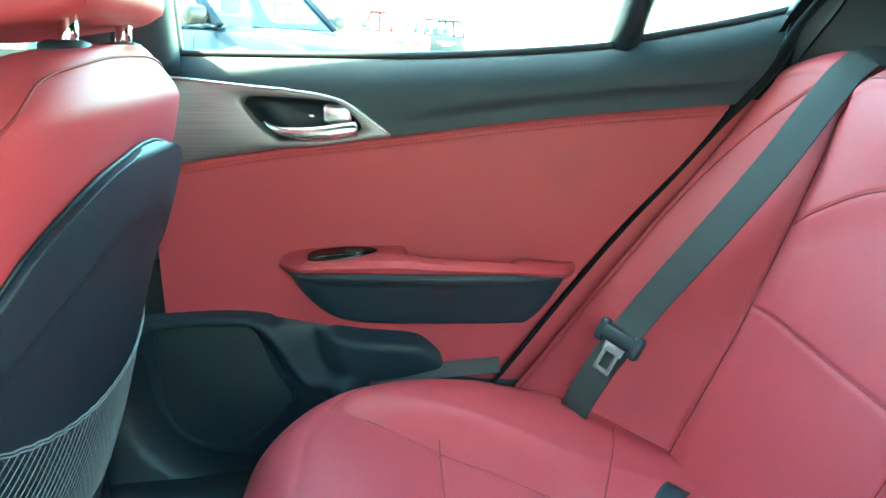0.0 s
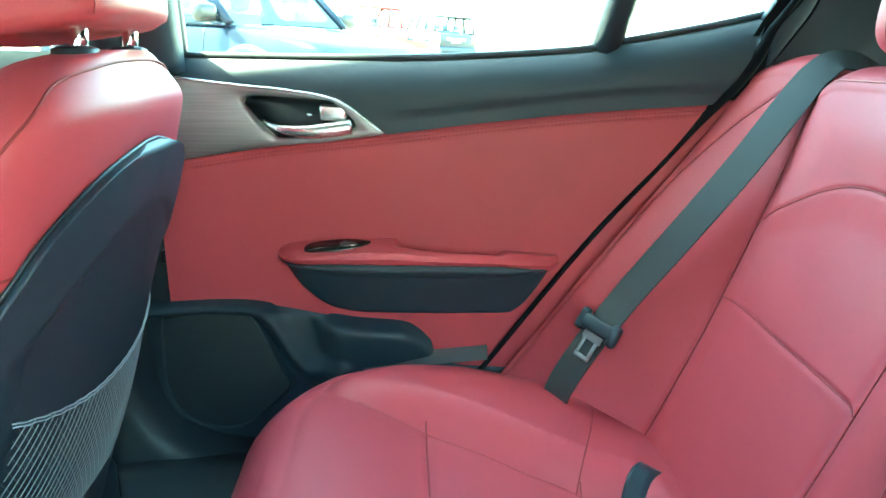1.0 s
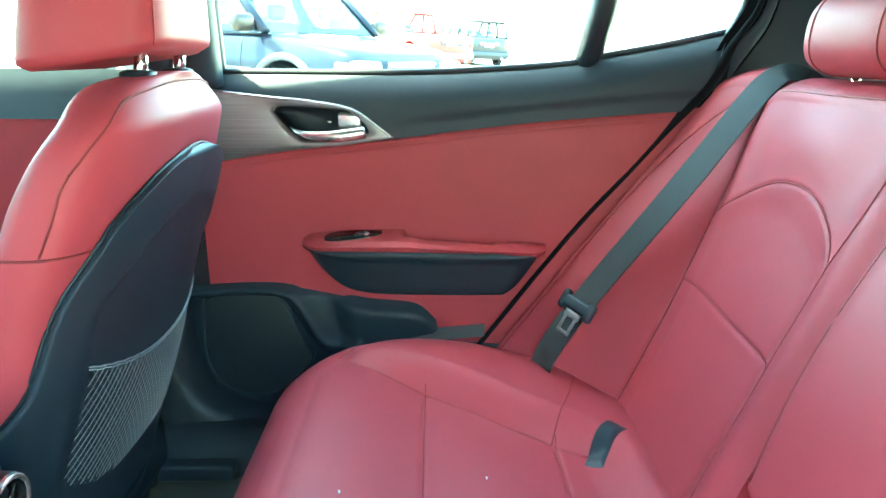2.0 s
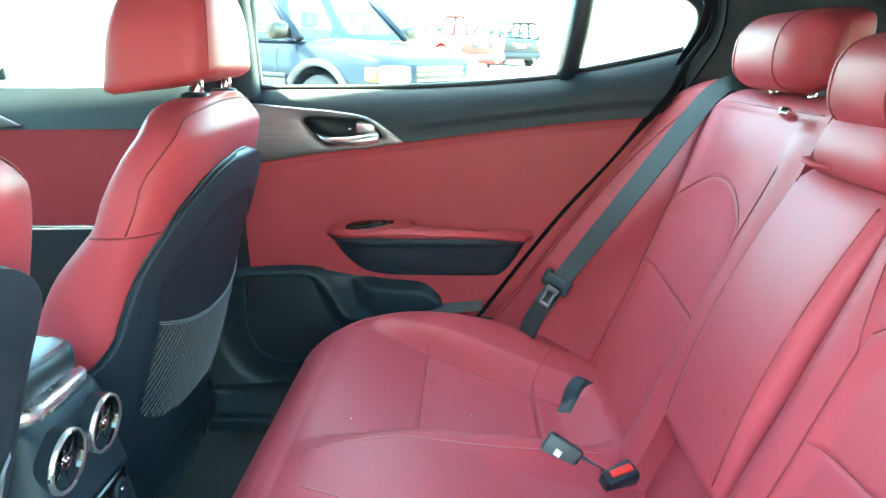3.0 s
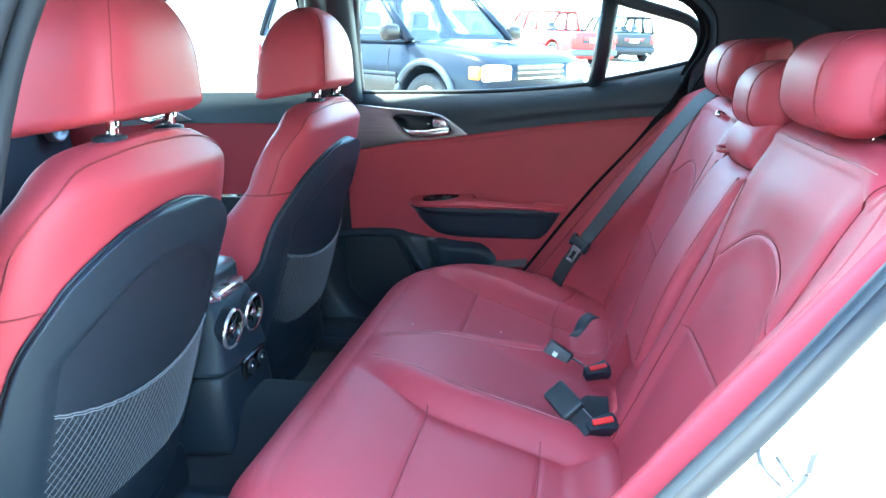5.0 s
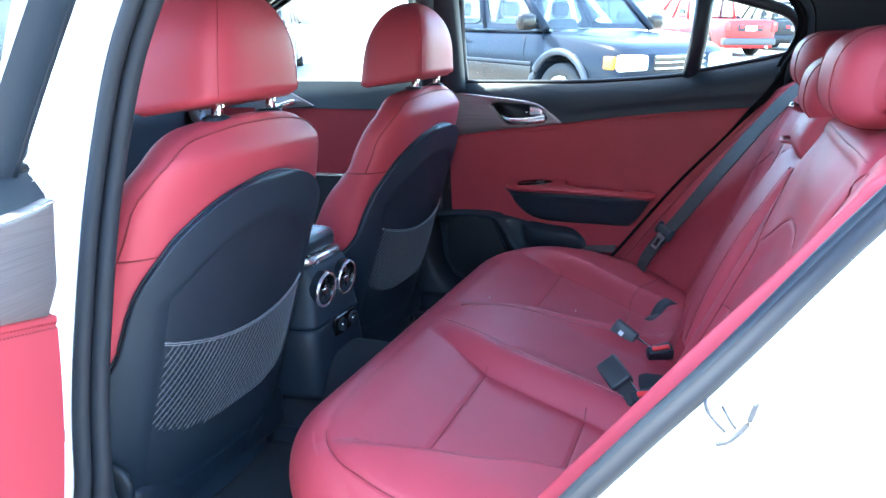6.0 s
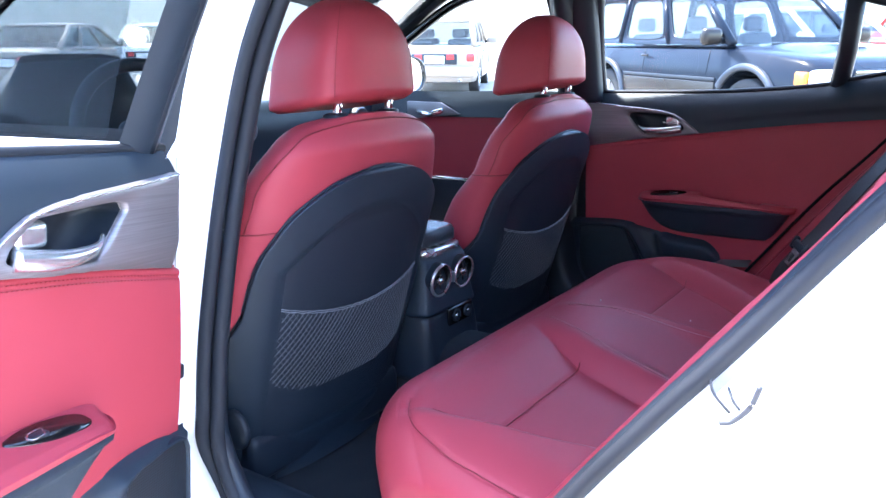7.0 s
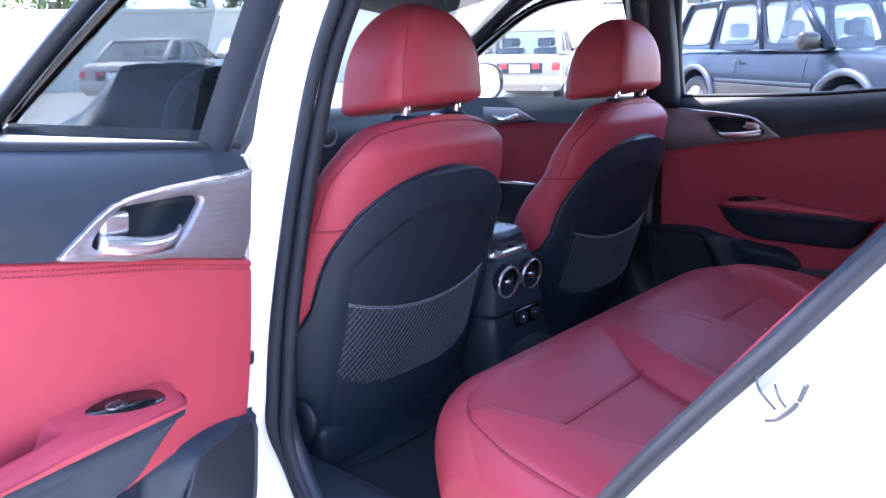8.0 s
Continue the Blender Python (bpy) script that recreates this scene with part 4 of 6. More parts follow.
        part("runner_foot", rbox(0.04, 0.02, 0.10, 0.004, (-0.10, s * 0.17, 0.30)), BLACK_HARD, seat)
    part("under_cover", rbox(0.40, 0.44, 0.10, 0.02, (-0.27, 0, 0.32)), BLACK_HARD, seat)
    part("lever", rbox(0.034, 0.016, 0.024, 0.006, (-0.085, outer * 0.258, 0.795)), BLACK_HARD, seat, "black seat lever")
    part("lever_tab", rbox(0.012, 0.006, 0.034, 0.002, (-0.10, outer * 0.262, 0.748)), CHROME, seat, "small bright belt guide")
    return seat


build_front_seat(pose(0.0, -0.355, 0), "red leather driver seat with black shell and net pocket", -1)
build_front_seat(pose(0.0, 0.405, 0), "red leather passenger seat with black shell and net pocket", 1)

# ---- centre console ----
console = empty("center_console", pose(0.0, -0.015, 0), "black centre console with two round rear air vents", "centre console")
rings = []
for k in range(14):
    t = k / 13
    z = 0.335 + 0.15 * t
    rings.append([Vector((-0.42 + a, b, z)) for a, b in superring(0, 0, 0.438 - 0.012 * t - 0.008 * t ** 6, 0.122 - 0.008 * t - 0.006 * t ** 6, 56, 0.20)])
part("lower_body", loft(rings), BLACK_HARD, console, "black plastic console base")
rings = []
for k in range(16):
    t = k / 15
    z = 0.487 + 0.13 * t
    rear = 0.006 - 0.14 * (z - 0.487) - 0.010 * max(0, (t - 0.85) / 0.15) ** 2
    half = (rear + 0.885) / 2
    rings.append([Vector((rear - half + a, b, z)) for a, b in superring(0, 0, half, 0.112 - 0.020 * t - 0.004 * math.sin(math.pi * t), 56, 0.17)])
part("upper_body", loft(rings), BLACK_SOFT, console, "black console housing")
rings = [[Vector((-0.44 + a, b, z)) for a, b in superring(0, 0, 0.418 * q, 0.084 * q, 40, 0.28)] for z, q in ((0.612, 1.0), (0.616, 1.02), (0.631, 1.02), (0.634, 1.0))]
part("bright_band", loft(rings), SILVER_SATIN, console, "satin metal band")
rings = [[Vector((-0.44 + a, b, z)) for a, b in superring(0, 0, 0.416 * q, 0.082 * q, 40, 0.28)] for z, q in ((0.634, 0.97), (0.640, 1.0), (0.662, 1.0), (0.671, 0.985), (0.674, 0.93), (0.676, 0.5))]
lid = part("armrest_lid", loft(rings), LID, console, "black leather armrest lid")
part("stitching", tube([Vector((-0.44 + a, b, 0.672)) for a, b in superring(0, 0, 0.405, 0.078, 60, 0.28)], 0.0009, 4), THREAD_PALE, lid)
VT = Euler((0, radians(8), 0)).to_matrix()
for y in (-0.046, 0.046):
    base = Vector((0.0, y, 0.563))
    prof = ((0.0370, -0.03), (0.0396, 0.002), (0.0392, 0.006), (0.0372, 0.0085), (0.0335, 0.0060), (0.0305, -0.002), (0.0290, -0.014), (0.002, -0.016))
    circ = lambda r, d: [base + VT @ Vector((d, r * math.cos(t), r * math.sin(t))) for t in [2 * math.pi * k / 36 for k in range(36)]]
    vent = part("air_vent", loft([circ(r, d) for r, d in prof[1:5]], False), SILVER_SATIN, console, "round air vent with satin ring")
    part("vent_barrel", loft([circ(r, d) for r, d in prof[:2]], False), BLACK_HARD, vent)
    part("vent_cup", loft([circ(r, d) for r, d in prof[4:]], False), BLACK_GLOSS, vent)
    for k in range(3):
        a = math.pi * k / 3 + 0.5
        for s in (-1, 1):
            p0 = base + VT @ Vector((0.002, s * 0.007 * math.cos(a), s * 0.007 * math.sin(a)))
            p1 = base + VT @ Vector((0.000, s * 0.029 * math.cos(a + 0.25), s * 0.029 * math.sin(a + 0.25)))
            part("vane", tube([p0, p1], 0.0022, 5), BLACK_GLOSS, vent)
    part("vent_knob", loft([circ(r, d) for r, d in ((0.0105, -0.010), (0.0105, 0.002), (0.0090, 0.0045), (0.0075, 0.003), (0.0070, -0.002), (0.0045, 0.001), (0.0040, 0.005), (0.001, 0.006))], False), CHROME, vent, "bright vent knob")
part("vent_bridge", rbox(0.012, 0.022, 0.024, 0.004, (0.000, 0, 0.560)), SATIN, console)
part("socket_panel", rbox(0.012, 0.096, 0.046, 0.006, (0.0065, 0.019, 0.468), turn=Euler((0, radians(5), 0))), BLACK_GLOSS, console, "gloss black socket panel")
for y in (-0.004, 0.043):
    bm = loft([[Vector((0.0125 + d, y + r * math.cos(t), 0.469 + r * math.sin(t))) for t in [2 * math.pi * k / 20 for k in range(20)]] for r, d in ((0.015, 0), (0.015, 0.004), (0.012, 0.005), (0.010, 0.001), (0.002, 0.000))], False)
    so = part("socket", bm, BLACK_HARD, console, "ringed socket")
    part("socket_pin", tube([(0.012, y, 0.469), (0.017, y, 0.469)], 0.003, 8), CHROME, so)

# ---- rear bench ----
bench = empty("rear_seat", pose(0.42, 0.0, 0.3), "red leather rear bench with three headrests", "car seat")
BI = bench.matrix_world.inverted()
CY = 0.018
PY = 0.004
TOPZ = curve_fn([(0.19, 0.482), (0.22, 0.503), (0.26, 0.514), (0.32, 0.515), (0.40, 0.507), (0.50, 0.488), (0.60, 0.464), (0.72, 0.430), (0.80, 0.415)])


side_in = curve_fn([(0.15, 0.060), (0.22, 0.075), (0.245, 0.086), (0.32, 0.126), (0.40, 0.166), (0.5, 0.190), (0.62, 0.210), (0.78, 0.225)])


side_out = curve_fn([(0.15, 0.60), (0.22, 0.560), (0.28, 0.515), (0.38, 0.480), (0.48, 0.440), (0.58, 0.390), (0.76, 0.36)])


OUTSEAM = curve_fn([(0.235, 0.48), (0.25, 0.515), (0.275, 0.553), (0.32, 0.592), (0.40, 0.622), (0.48, 0.632), (0.60, 0.620), (0.70, 0.590)])


def cushion_point(i, j):
    y = -0.645 + 1.335 * min(1, max(0, (j - 0.03) / 0.94))
    q = abs(y - CY)
    xf = 0.155 + 0.13 * max(0, (q - 0.42) / 0.22) ** 2
    # profile from under the front edge, over the nose, to the back
    if i < 0.16:
        t = i / 0.16
        x, z = xf + 0.022 * (1 - t) , 0.27 + 0.155 * t
        nose = 0
    elif i < 0.34:
        t = (i - 0.16) / 0.18
        a = math.pi / 2 * t
        x = xf + 0.075 * (1 - math.cos(a))
        z0 = TOPZ(0.23)
        z = 0.425 + (z0 - 0.425) * math.sin(a)
    else:
        t = (i - 0.34) / 0.66
        x0 = xf + 0.075
        x = x0 + (0.76 - x0) * t
        z = TOPZ(x) if q < 0.42 else TOPZ(max(0.23, x - (xf - 0.155) * (1 - t)))
    if i >= 0.30:
        qc = abs(y - PY)
        away = max(side_in(x) - qc, qc - side_out(x), 0.0)
        m = 1 - math.sin(math.pi / 2 * min(1.0, away / 0.056))
        dip = (0.008 * smooth01(0.225, 0.28, x) + 0.040 * smooth01(0.245, 0.42, x)) * m * smooth01(0.70, 0.62, x)
        dip += 0.034 * smooth01(0.34, 0.60, x) * smooth01(0.165, 0.08, q)
        z -= dip
        g = 9.0
        if side_in(x) < qc < side_out(x):
            g = min(g, abs(x - 0.392 - 0.03 * (q - 0.3) ** 2), abs(x - 0.585))
        z -= 0.003 * math.exp(-(g / 0.0035) ** 2)
        w = abs(q - OUTSEAM(x))
        if x > 0.25:
            z -= 0.003 * math.exp(-(w / 0.003) ** 2)
        z += 0.0015 * noise.noise(Vector((x * 11, y * 11, 5)))
    e = max(0, (q - 0.53) / 0.14)
    drop = 0.085 * (1 - math.sqrt(max(0, 1 - min(1, e) ** 2)))
    z -= drop * (0.5 + 0.5 * smooth01(0.10, 0.40, i))
    if j < 0.03 or j > 0.97:
        t = min(j, 1 - j) / 0.03
        z = 0.26 + (z - 0.26) * t
    return BI @ Vector((x, y, z))


cush = part("cushion", sheet(cushion_point, 250, 440)[0], LEATHER, bench, "red leather bench cushion with sunk stitched panels")


def back_plane(z):
    return 0.80 + 0.45 * (z - 0.65)


def seam_z(yc):
    """The height of the cross seam of a backrest half."""
    return 0.628 + 0.05 * (yc - 0.23) if yc > 0 else 0.643 + 0.03 * (-yc - 0.2)


INS_OUT = curve_fn([(0.40, 0.495), (0.64, 0.497), (0.73, 0.503), (0.80, 0.513), (0.86, 0.524), (0.90, 0.531), (0.95, 0.538)])
SIDE_SEAM = curve_fn([(0.40, 0.645), (0.74, 0.645), (0.80, 0.640), (0.85, 0.627), (0.89, 0.606), (0.93, 0.576)])
CREST = lambda q: 0.945 - 0.022 * math.exp(-((q - 0.545) / 0.028) ** 2) + 0.014 * smooth01(0.54, 0.60, q) - 0.022 * smooth01(0.61, 0.69, q)


def back_point(y, s):
    """The face of the backrest: y across, s from the crease (0) over the top (1)."""
    yc = y - CY
    q = abs(yc)
    TOP = CREST(q)
    if s < 0.86:
        z = 0.40 + (TOP - 0.03 - 0.40) * s / 0.86
        x = back_plane(z)
        over = 0.0
    else:
        a = math.pi * 0.75 * (s - 0.86) / 0.14
        z = TOP - 0.03 + 0.03 * math.sin(a)
        x = back_plane(TOP - 0.03) + 0.045 * (1 - math.cos(a))
    # outer wedge that comes forward beside the door
    io = INS_OUT(z) + 0.006
    t = max(0.0, (q - io) / (0.672 - io))
    xo = 0.514 + 0.82 * (z - 0.485) if yc > 0 else 0.544 + 0.81 * (z - 0.485)
    if t > 0:
        x += min(0, xo - back_plane(min(z, TOP))) * (t ** 1.1) - 0.022 * math.sin(math.pi * min(1, t)) * smooth01(0.95, 0.6, z)
        x += 0.10 * max(0, (t - 0.86) / 0.14) ** 2
    # rounded inner bolster, sunk insert with an arched head
    ins_in, ins_out = 0.178, INS_OUT(z)
    arch = 0.815 - 0.072 * (abs(q - 0.335) / 0.165) ** 2.2
    inside = smooth01(ins_in - 0.004, ins_in + 0.03, q) * smooth01(ins_out + 0.004, ins_out - 0.03, q) * smooth01(arch + 0.006, arch - 0.05, z)
    x += 0.0075 * inside
    x -= 0.012 * math.exp(-((q - 0.148) / 0.030) ** 2) * smooth01(0.93, 0.85, z)
    x -= 0.008 * math.exp(-((q - io + 0.03) / 0.03) ** 2) * smooth01(0.94, 0.86, z) * smooth01(0.60, 0.72, z)
    x -= 0.010 * math.exp(-((q - 0.33) / 0.12) ** 2) * math.exp(-((z - 0.87) / 0.04) ** 2)
    g = min(abs(q - ins_in) if z < arch else 9, abs(q - ins_out) if z < 0.90 else 9, abs(z - arch) if ins_in < q < ins_out else 9)
    if ins_in < q < ins_out:
        g = min(g, abs(z - seam_z(yc)))
    x += 0.0022 * math.exp(-(g / 0.0030) ** 2)
    w = abs(q - SIDE_SEAM(z))
    x += 0.003 * math.exp(-(w / 0.003) ** 2) * (z < 0.925)
    x += 0.0015 * noise.noise(Vector((y * 10, z * 10, 9)))
    return BI @ Vector((x, y, z))


for y0, y1, lab in ((-0.664, -0.110, "red leather backrest half with stitched insert"), (0.124, 0.674, "red leather backrest half with stitched insert")):
    part("backrest", sheet(lambda i, j: back_point(y0 + (y1 - y0) * i, j), 230, 250)[0], LEATHER, bench, lab)
for y in (-0.110, 0.124):
    part("inner_side", sheet(lambda i, j: back_point(y, 0.9 * j) + Vector((0.07 * i, 0, -0.01 * i)), 6, 60)[0], LEATHER, bench, "red leather inner side of the backrest")
for y0, y1 in ((-0.64, 0.66),):
    part("back_board", sheet(lambda i, j: BI @ Vector((back_plane(0.40 + 0.53 * j) + 0.030 + 0.02 * j, y0 + (y1 - y0) * i, 0.40 + 0.53 * j)), 8, 20)[0], LEATHER, bench, "red leather board behind the backrest")


def on_cushion(x, y):
    """A point on the cushion's top face."""
    q = abs(y - CY)
    x0 = 0.155 + 0.13 * max(0, (q - 0.42) / 0.22) ** 2 + 0.075
    return cushion_point(0.34 + 0.66 * (x - x0) / (0.76 - x0), 0.03 + 0.94 * (y + 0.645) / 1.335) + Vector((0, 0, 0.0008))


def on_back(y, z):
    q = abs(y - CY)
    top = CREST(q)
    return back_point(y, 0.86 * (z - 0.40) / (top - 0.43)) + Vector((-0.0008, 0, 0.0003))


def seam(points, where, parent, n=40, r=0.0010):
    part("welt", tube([where(p.x, p.y) for p in spline([(*q, 0) for q in points], n)], r, 5), THREAD, parent, "dark red seam")


for sg in (-1, 1):
    Yq = lambda q: CY + sg * q
    seam([(0.392 + 0.03 * (q - 0.3) ** 2, Yq(q)) for q in (0.168, 0.23, 0.30, 0.40, 0.472)], on_cushion, cush)
    seam([(0.585, Yq(q)) for q in (0.205, 0.25, 0.32, 0.385)], on_cushion, cush)
    seam([(x, PY + sg * side_in(x)) for x in (0.35, 0.40, 0.45, 0.50, 0.56, 0.62, 0.66)], on_cushion, cush, 40, 0.0006)
    seam([(x, PY + sg * side_out(x)) for x in (0.30, 0.34, 0.38, 0.43, 0.48, 0.53, 0.58, 0.63)], on_cushion, cush, 40, 0.0007)
    ridge = part("welt", tube([on_cushion(p.x, p.y) for p in spline([(x, PY + sg * w, 0) for x, w in ((0.27, 0.045), (0.32, 0.066), (0.37, 0.086), (0.45, 0.112), (0.52, 0.130), (0.60, 0.148), (0.66, 0.158))], 40)], 0.0009, 5), THREAD_PALE, cush, "pale seam beside the middle place")
    seam([(x, Yq(OUTSEAM(x))) for x in (0.25, 0.26, 0.275, 0.29, 0.32, 0.37, 0.42, 0.52, 0.64)], on_cushion, cush)
    seam([(0.578, Yq(0.375)), (0.60, Yq(0.42)), (0.622, Yq(0.48)), (0.636, Yq(0.53))], on_cushion, cush)
    halves = [o for o in bench.children if o.name.startswith("backrest")]
    half = halves[0] if sg < 0 else halves[1]
    seam([(Yq(q), seam_z(sg * q)) for q in (0.182, 0.25, 0.35, 0.44, 0.498)], on_back, half, 40, 0.0008)
    seam([(Yq(INS_OUT(z)), z) for z in (0.43, 0.5, 0.6, 0.7, 0.76, 0.82, 0.88, 0.925)], on_back, half)
    seam([(Yq(0.178), z) for z in (0.43, 0.5, 0.6, 0.7, 0.735)], on_back, half)
    seam([(Yq(0.178), 0.735), (Yq(0.160), 0.80), (Yq(0.150), 0.86)], on_back, half, 20, 0.0008)
    seam([(Yq(q), 0.815 - 0.072 * (abs(q - 0.335) / 0.165) ** 2.2) for q in (0.182, 0.20, 0.23, 0.28, 0.33, 0.38, 0.43, 0.47, 0.495)], on_back, half)
    seam([(Yq(SIDE_SEAM(z)), z) for z in (0.45, 0.55, 0.65, 0.74, 0.80, 0.85, 0.885, 0.915)], on_back, half)
for half, y0, y1 in ((halves[1], 0.14, 0.535), (halves[0], -0.498, -0.125)):
    part("top_welt", tube([on_back(y0 + (y1 - y0) * k / 40, 0.930) for k in range(41)], 0.0011, 5), THREAD_PALE, half, "pale seam along the top edge")
for x, y in ((0.474, 0.27), (0.298, 0.161)):
    q = on_cushion(x, y)
    part("lint", tube([q + Vector((0, -0.0022, 0.0006)), q + Vector((0.0006, 0, 0.0014)), q + Vector((-0.0004, 0.0022, 0.0006))], 0.0011, 5), LINT, cush, "white speck of lint")
# folded centre armrest and the pad above it
AY = 0.008
rings = []
for k in range(30):
    t = k / 29
    z = 0.512 + 0.364 * t
    wy = 0.111 - 0.006 * (1 - t) - 0.03 * max(0, (0.06 - t) / 0.06) ** 2
    d = 0.046 + 0.014 * math.sin(math.pi * t) - 0.03 * max(0, (t - 0.93) / 0.07) ** 2 - 0.022 * max(0, (0.07 - t) / 0.07) ** 2
    rings.append([BI @ Vector((back_plane(z) + 0.056 - d * 0.5 + a, AY + b, z)) for a, b in superring(0, 0, d, wy, 40, 0.30)])
mid = sum(rings[-1], Vector()) / len(rings[-1])
rings += [[mid + (q - mid) * f + Vector((0, 0, 0.004 * (1 - f))) for q in rings[-1]] for f in (0.9, 0.6, 0.2)]
armp = part("folded_armrest", loft(rings), LEATHER, bench, "folded red leather centre armrest")
for s in (-1, 1):
    pts = [BI @ Vector((back_plane(z) + 0.0575 - 1.45 * (0.046 + 0.014 * math.sin(math.pi * (z - 0.512) / 0.364)), AY + s * 0.093, z)) for z in [0.545 + 0.310 * k / 20 for k in range(21)]]
    part("welt", tube(pts, 0.0016, 5), THREAD, armp, "dark red seam")
strap = [BI @ Vector((p.x + 0.012, p.y, p.z + 0.027)) for p in spline([(0.89, AY + 0.080, 0.852), (0.866, AY + 0.074, 0.856), (0.861, AY + 0.055, 0.854), (0.864, AY + 0.035, 0.852), (0.89, AY + 0.025, 0.85)], 24)]
part("pull_strap", tube(strap, 0.006, 8, flat=0.5), LEATHER, armp, "red leather pull strap")
rings = []
for k in range(16):
    t = k / 15
    z = 0.866 + 0.084 * t
    d = 0.05 * math.sqrt(max(0.05, math.sin(math.pi * (0.10 + 0.80 * t))))
    rings.append([BI @ Vector((back_plane(z) + 0.022 + a, AY + b, z)) for a, b in superring(0, 0, d, 0.096, 40, 0.45)])
part("center_pad", loft(rings), LEATHER, bench, "small red leather pad above the armrest")


def rest_profile(dd, hh, f, n):
    """Side view of a rear head restraint: rounded in front, crisp along its rear edge; f shrinks it towards the back."""
    out = []
    for k in range(n):
        c, s = math.cos(2 * math.pi * k / n), math.sin(2 * math.pi * k / n)
        e = 0.78 if c < 0 else 0.34
        a = dd * math.copysign(abs(c) ** e, c)
        b = hh * math.copysign(abs(s) ** e, s)
        if b < 0 and a > 0:
            b *= 1 - 0.45 * a / dd
        out.append((-0.2 * dd + (a + 0.2 * dd) * f, b * (0.45 + 0.55 * f) + 0.10 * a))
    return out


def rear_headrest(yc, half, zc, hh, dd, lean, label):
    rings = []
    for k in range(34):
        t = -math.cos(math.pi * k / 33)
        f = max(0.22, (1 - abs(t) ** 4.5) ** 0.5)
        rings.append([BI @ (Vector((0.975 + zc[1], yc + half * t, zc[0])) + Euler((0, radians(lean), 0)).to_matrix() @ Vector((a, 0, b))) for a, b in rest_profile(dd, hh, f, 44)])
    h = part("headrest", loft(rings), LEATHER, bench, label)
    for s in (-1, 1):
        ring2 = [BI @ (Vector((0.975 + zc[1], yc + s * half * 0.56, zc[0])) + Euler((0, radians(lean), 0)).to_matrix() @ Vector((a, 0, b))) for a, b in rest_profile(dd, hh, (1 - 0.56 ** 4.5) ** 0.5 + 0.004, 60)]
        part("welt", tube(ring2 + ring2[:1], 0.0014, 5), THREAD, h, "dark red seam")
        part("post", tube([BI @ Vector((0.97 + zc[1], yc + s * half * 0.5, zc[0] - hh - 0.03)), BI @ Vector((0.975 + zc[1], yc + s * half * 0.5, zc[0] - hh + 0.02))], 0.006, 8), CHROME, h, "chrome post")
    return h


rear_headrest(0.325, 0.135, (1.006, -0.016), 0.058, 0.066, 6, "red leather outer headrest")
rear_headrest(-0.300, 0.135, (1.005, -0.016), 0.060, 0.066, 6, "red leather outer headrest")
rear_headrest(0.012, 0.105, (0.971, -0.018), 0.056, 0.066, 6, "smaller red leather middle headrest")


# ---- belts and buckles ----
def ribbon(points, normals, width, thick=0.0012, n=40):
    pts = spline(points, n)
    nor = spline(normals, n)
    bm = bmesh.new()
    rows = []
    for k, p in enumerate(pts):
        d = (pts[min(k + 1, n - 1)] - pts[max(k - 1, 0)]).normalized()
        w = nor[k].cross(d).normalized()
        nn = d.cross(w).normalized()
        rows.append([bm.verts.new(p + w * a * width / 2 + nn * b * thick) for a, b in ((-1, -1), (1, -1), (1, 1), (-1, 1))])
    for a, b in zip(rows, rows[1:]):
        for i in range(4):
            bm.faces.new((a[i], a[(i + 1) % 4], b[(i + 1) % 4], b[i]))
    return bm


belt = empty("seat_belt", pose(0.63, 0.6, 0.42), "dark grey seat belt with its tongue, across the seat side", "seat belt")
QI = belt.matrix_world.inverted()
bp = [(1.05, 0.525, 0.895), (0.995, 0.553, 0.937), (0.953, 0.573, 0.952), (0.921, 0.573, 0.934), (0.884, 0.561, 0.896), (0.818, 0.546, 0.814), (0.746, 0.558, 0.713), (0.680, 0.576, 0.617), (0.614, 0.566, 0.530), (0.585, 0.572, 0.465), (0.59, 0.60, 0.40)]
part("webbing", ribbon([QI @ Vector(p) for p in bp], [(0.1, -0.1, 1.0), (-0.15, -0.2, 0.95), (-0.45, -0.35, 0.75), (-0.68, -0.5, 0.45)] + [(-0.75, -0.55, 0.35)] * 7, 0.047, n=90), WEBBING, belt, smooth=False)
tz = Vector((0.643, 0.568, 0.570))
along = (Vector((0.674, 0.588, 0.617)) - Vector((0.606, 0.572, 0.50))).normalized()
nrm = Vector((-0.75, -0.55, 0.35)).normalized()
acr = along.cross(nrm).normalized()
nrm = acr.cross(along).normalized()
TM = Matrix((acr, along, nrm)).transposed().to_4x4()
TM.translation = tz
TL = QI @ TM
def local_part(name, bm, material, parent, label=""):
    bmesh.ops.transform(bm, matrix=TL, verts=bm.verts)
    return part(name, bm, material, parent, label)
tongue = local_part("tongue_grip", rbox(0.070, 0.022, 0.012, 0.005, (0, 0.008, 0.006)), BLACK_HARD, belt, "black tongue grip")
for s in (-1, 1):
    local_part("grip_end", rbox(0.016, 0.034, 0.013, 0.006, (s * 0.030, 0.008, 0.006)), BLACK_HARD, tongue)
bm = bmesh.new()
for at, sz in (((-0.011, -0.024, 0.006), (0.006, 0.038)), ((0.011, -0.024, 0.006), (0.006, 0.038)), ((0, -0.041, 0.006), (0.028, 0.007)), ((0, -0.009, 0.006), (0.034, 0.012))):
    rbox(sz[0], sz[1], 0.003, 0.001, at, 1, bm=bm)
local_part("tongue_plate", bm, SATIN, tongue, "bright metal tongue")
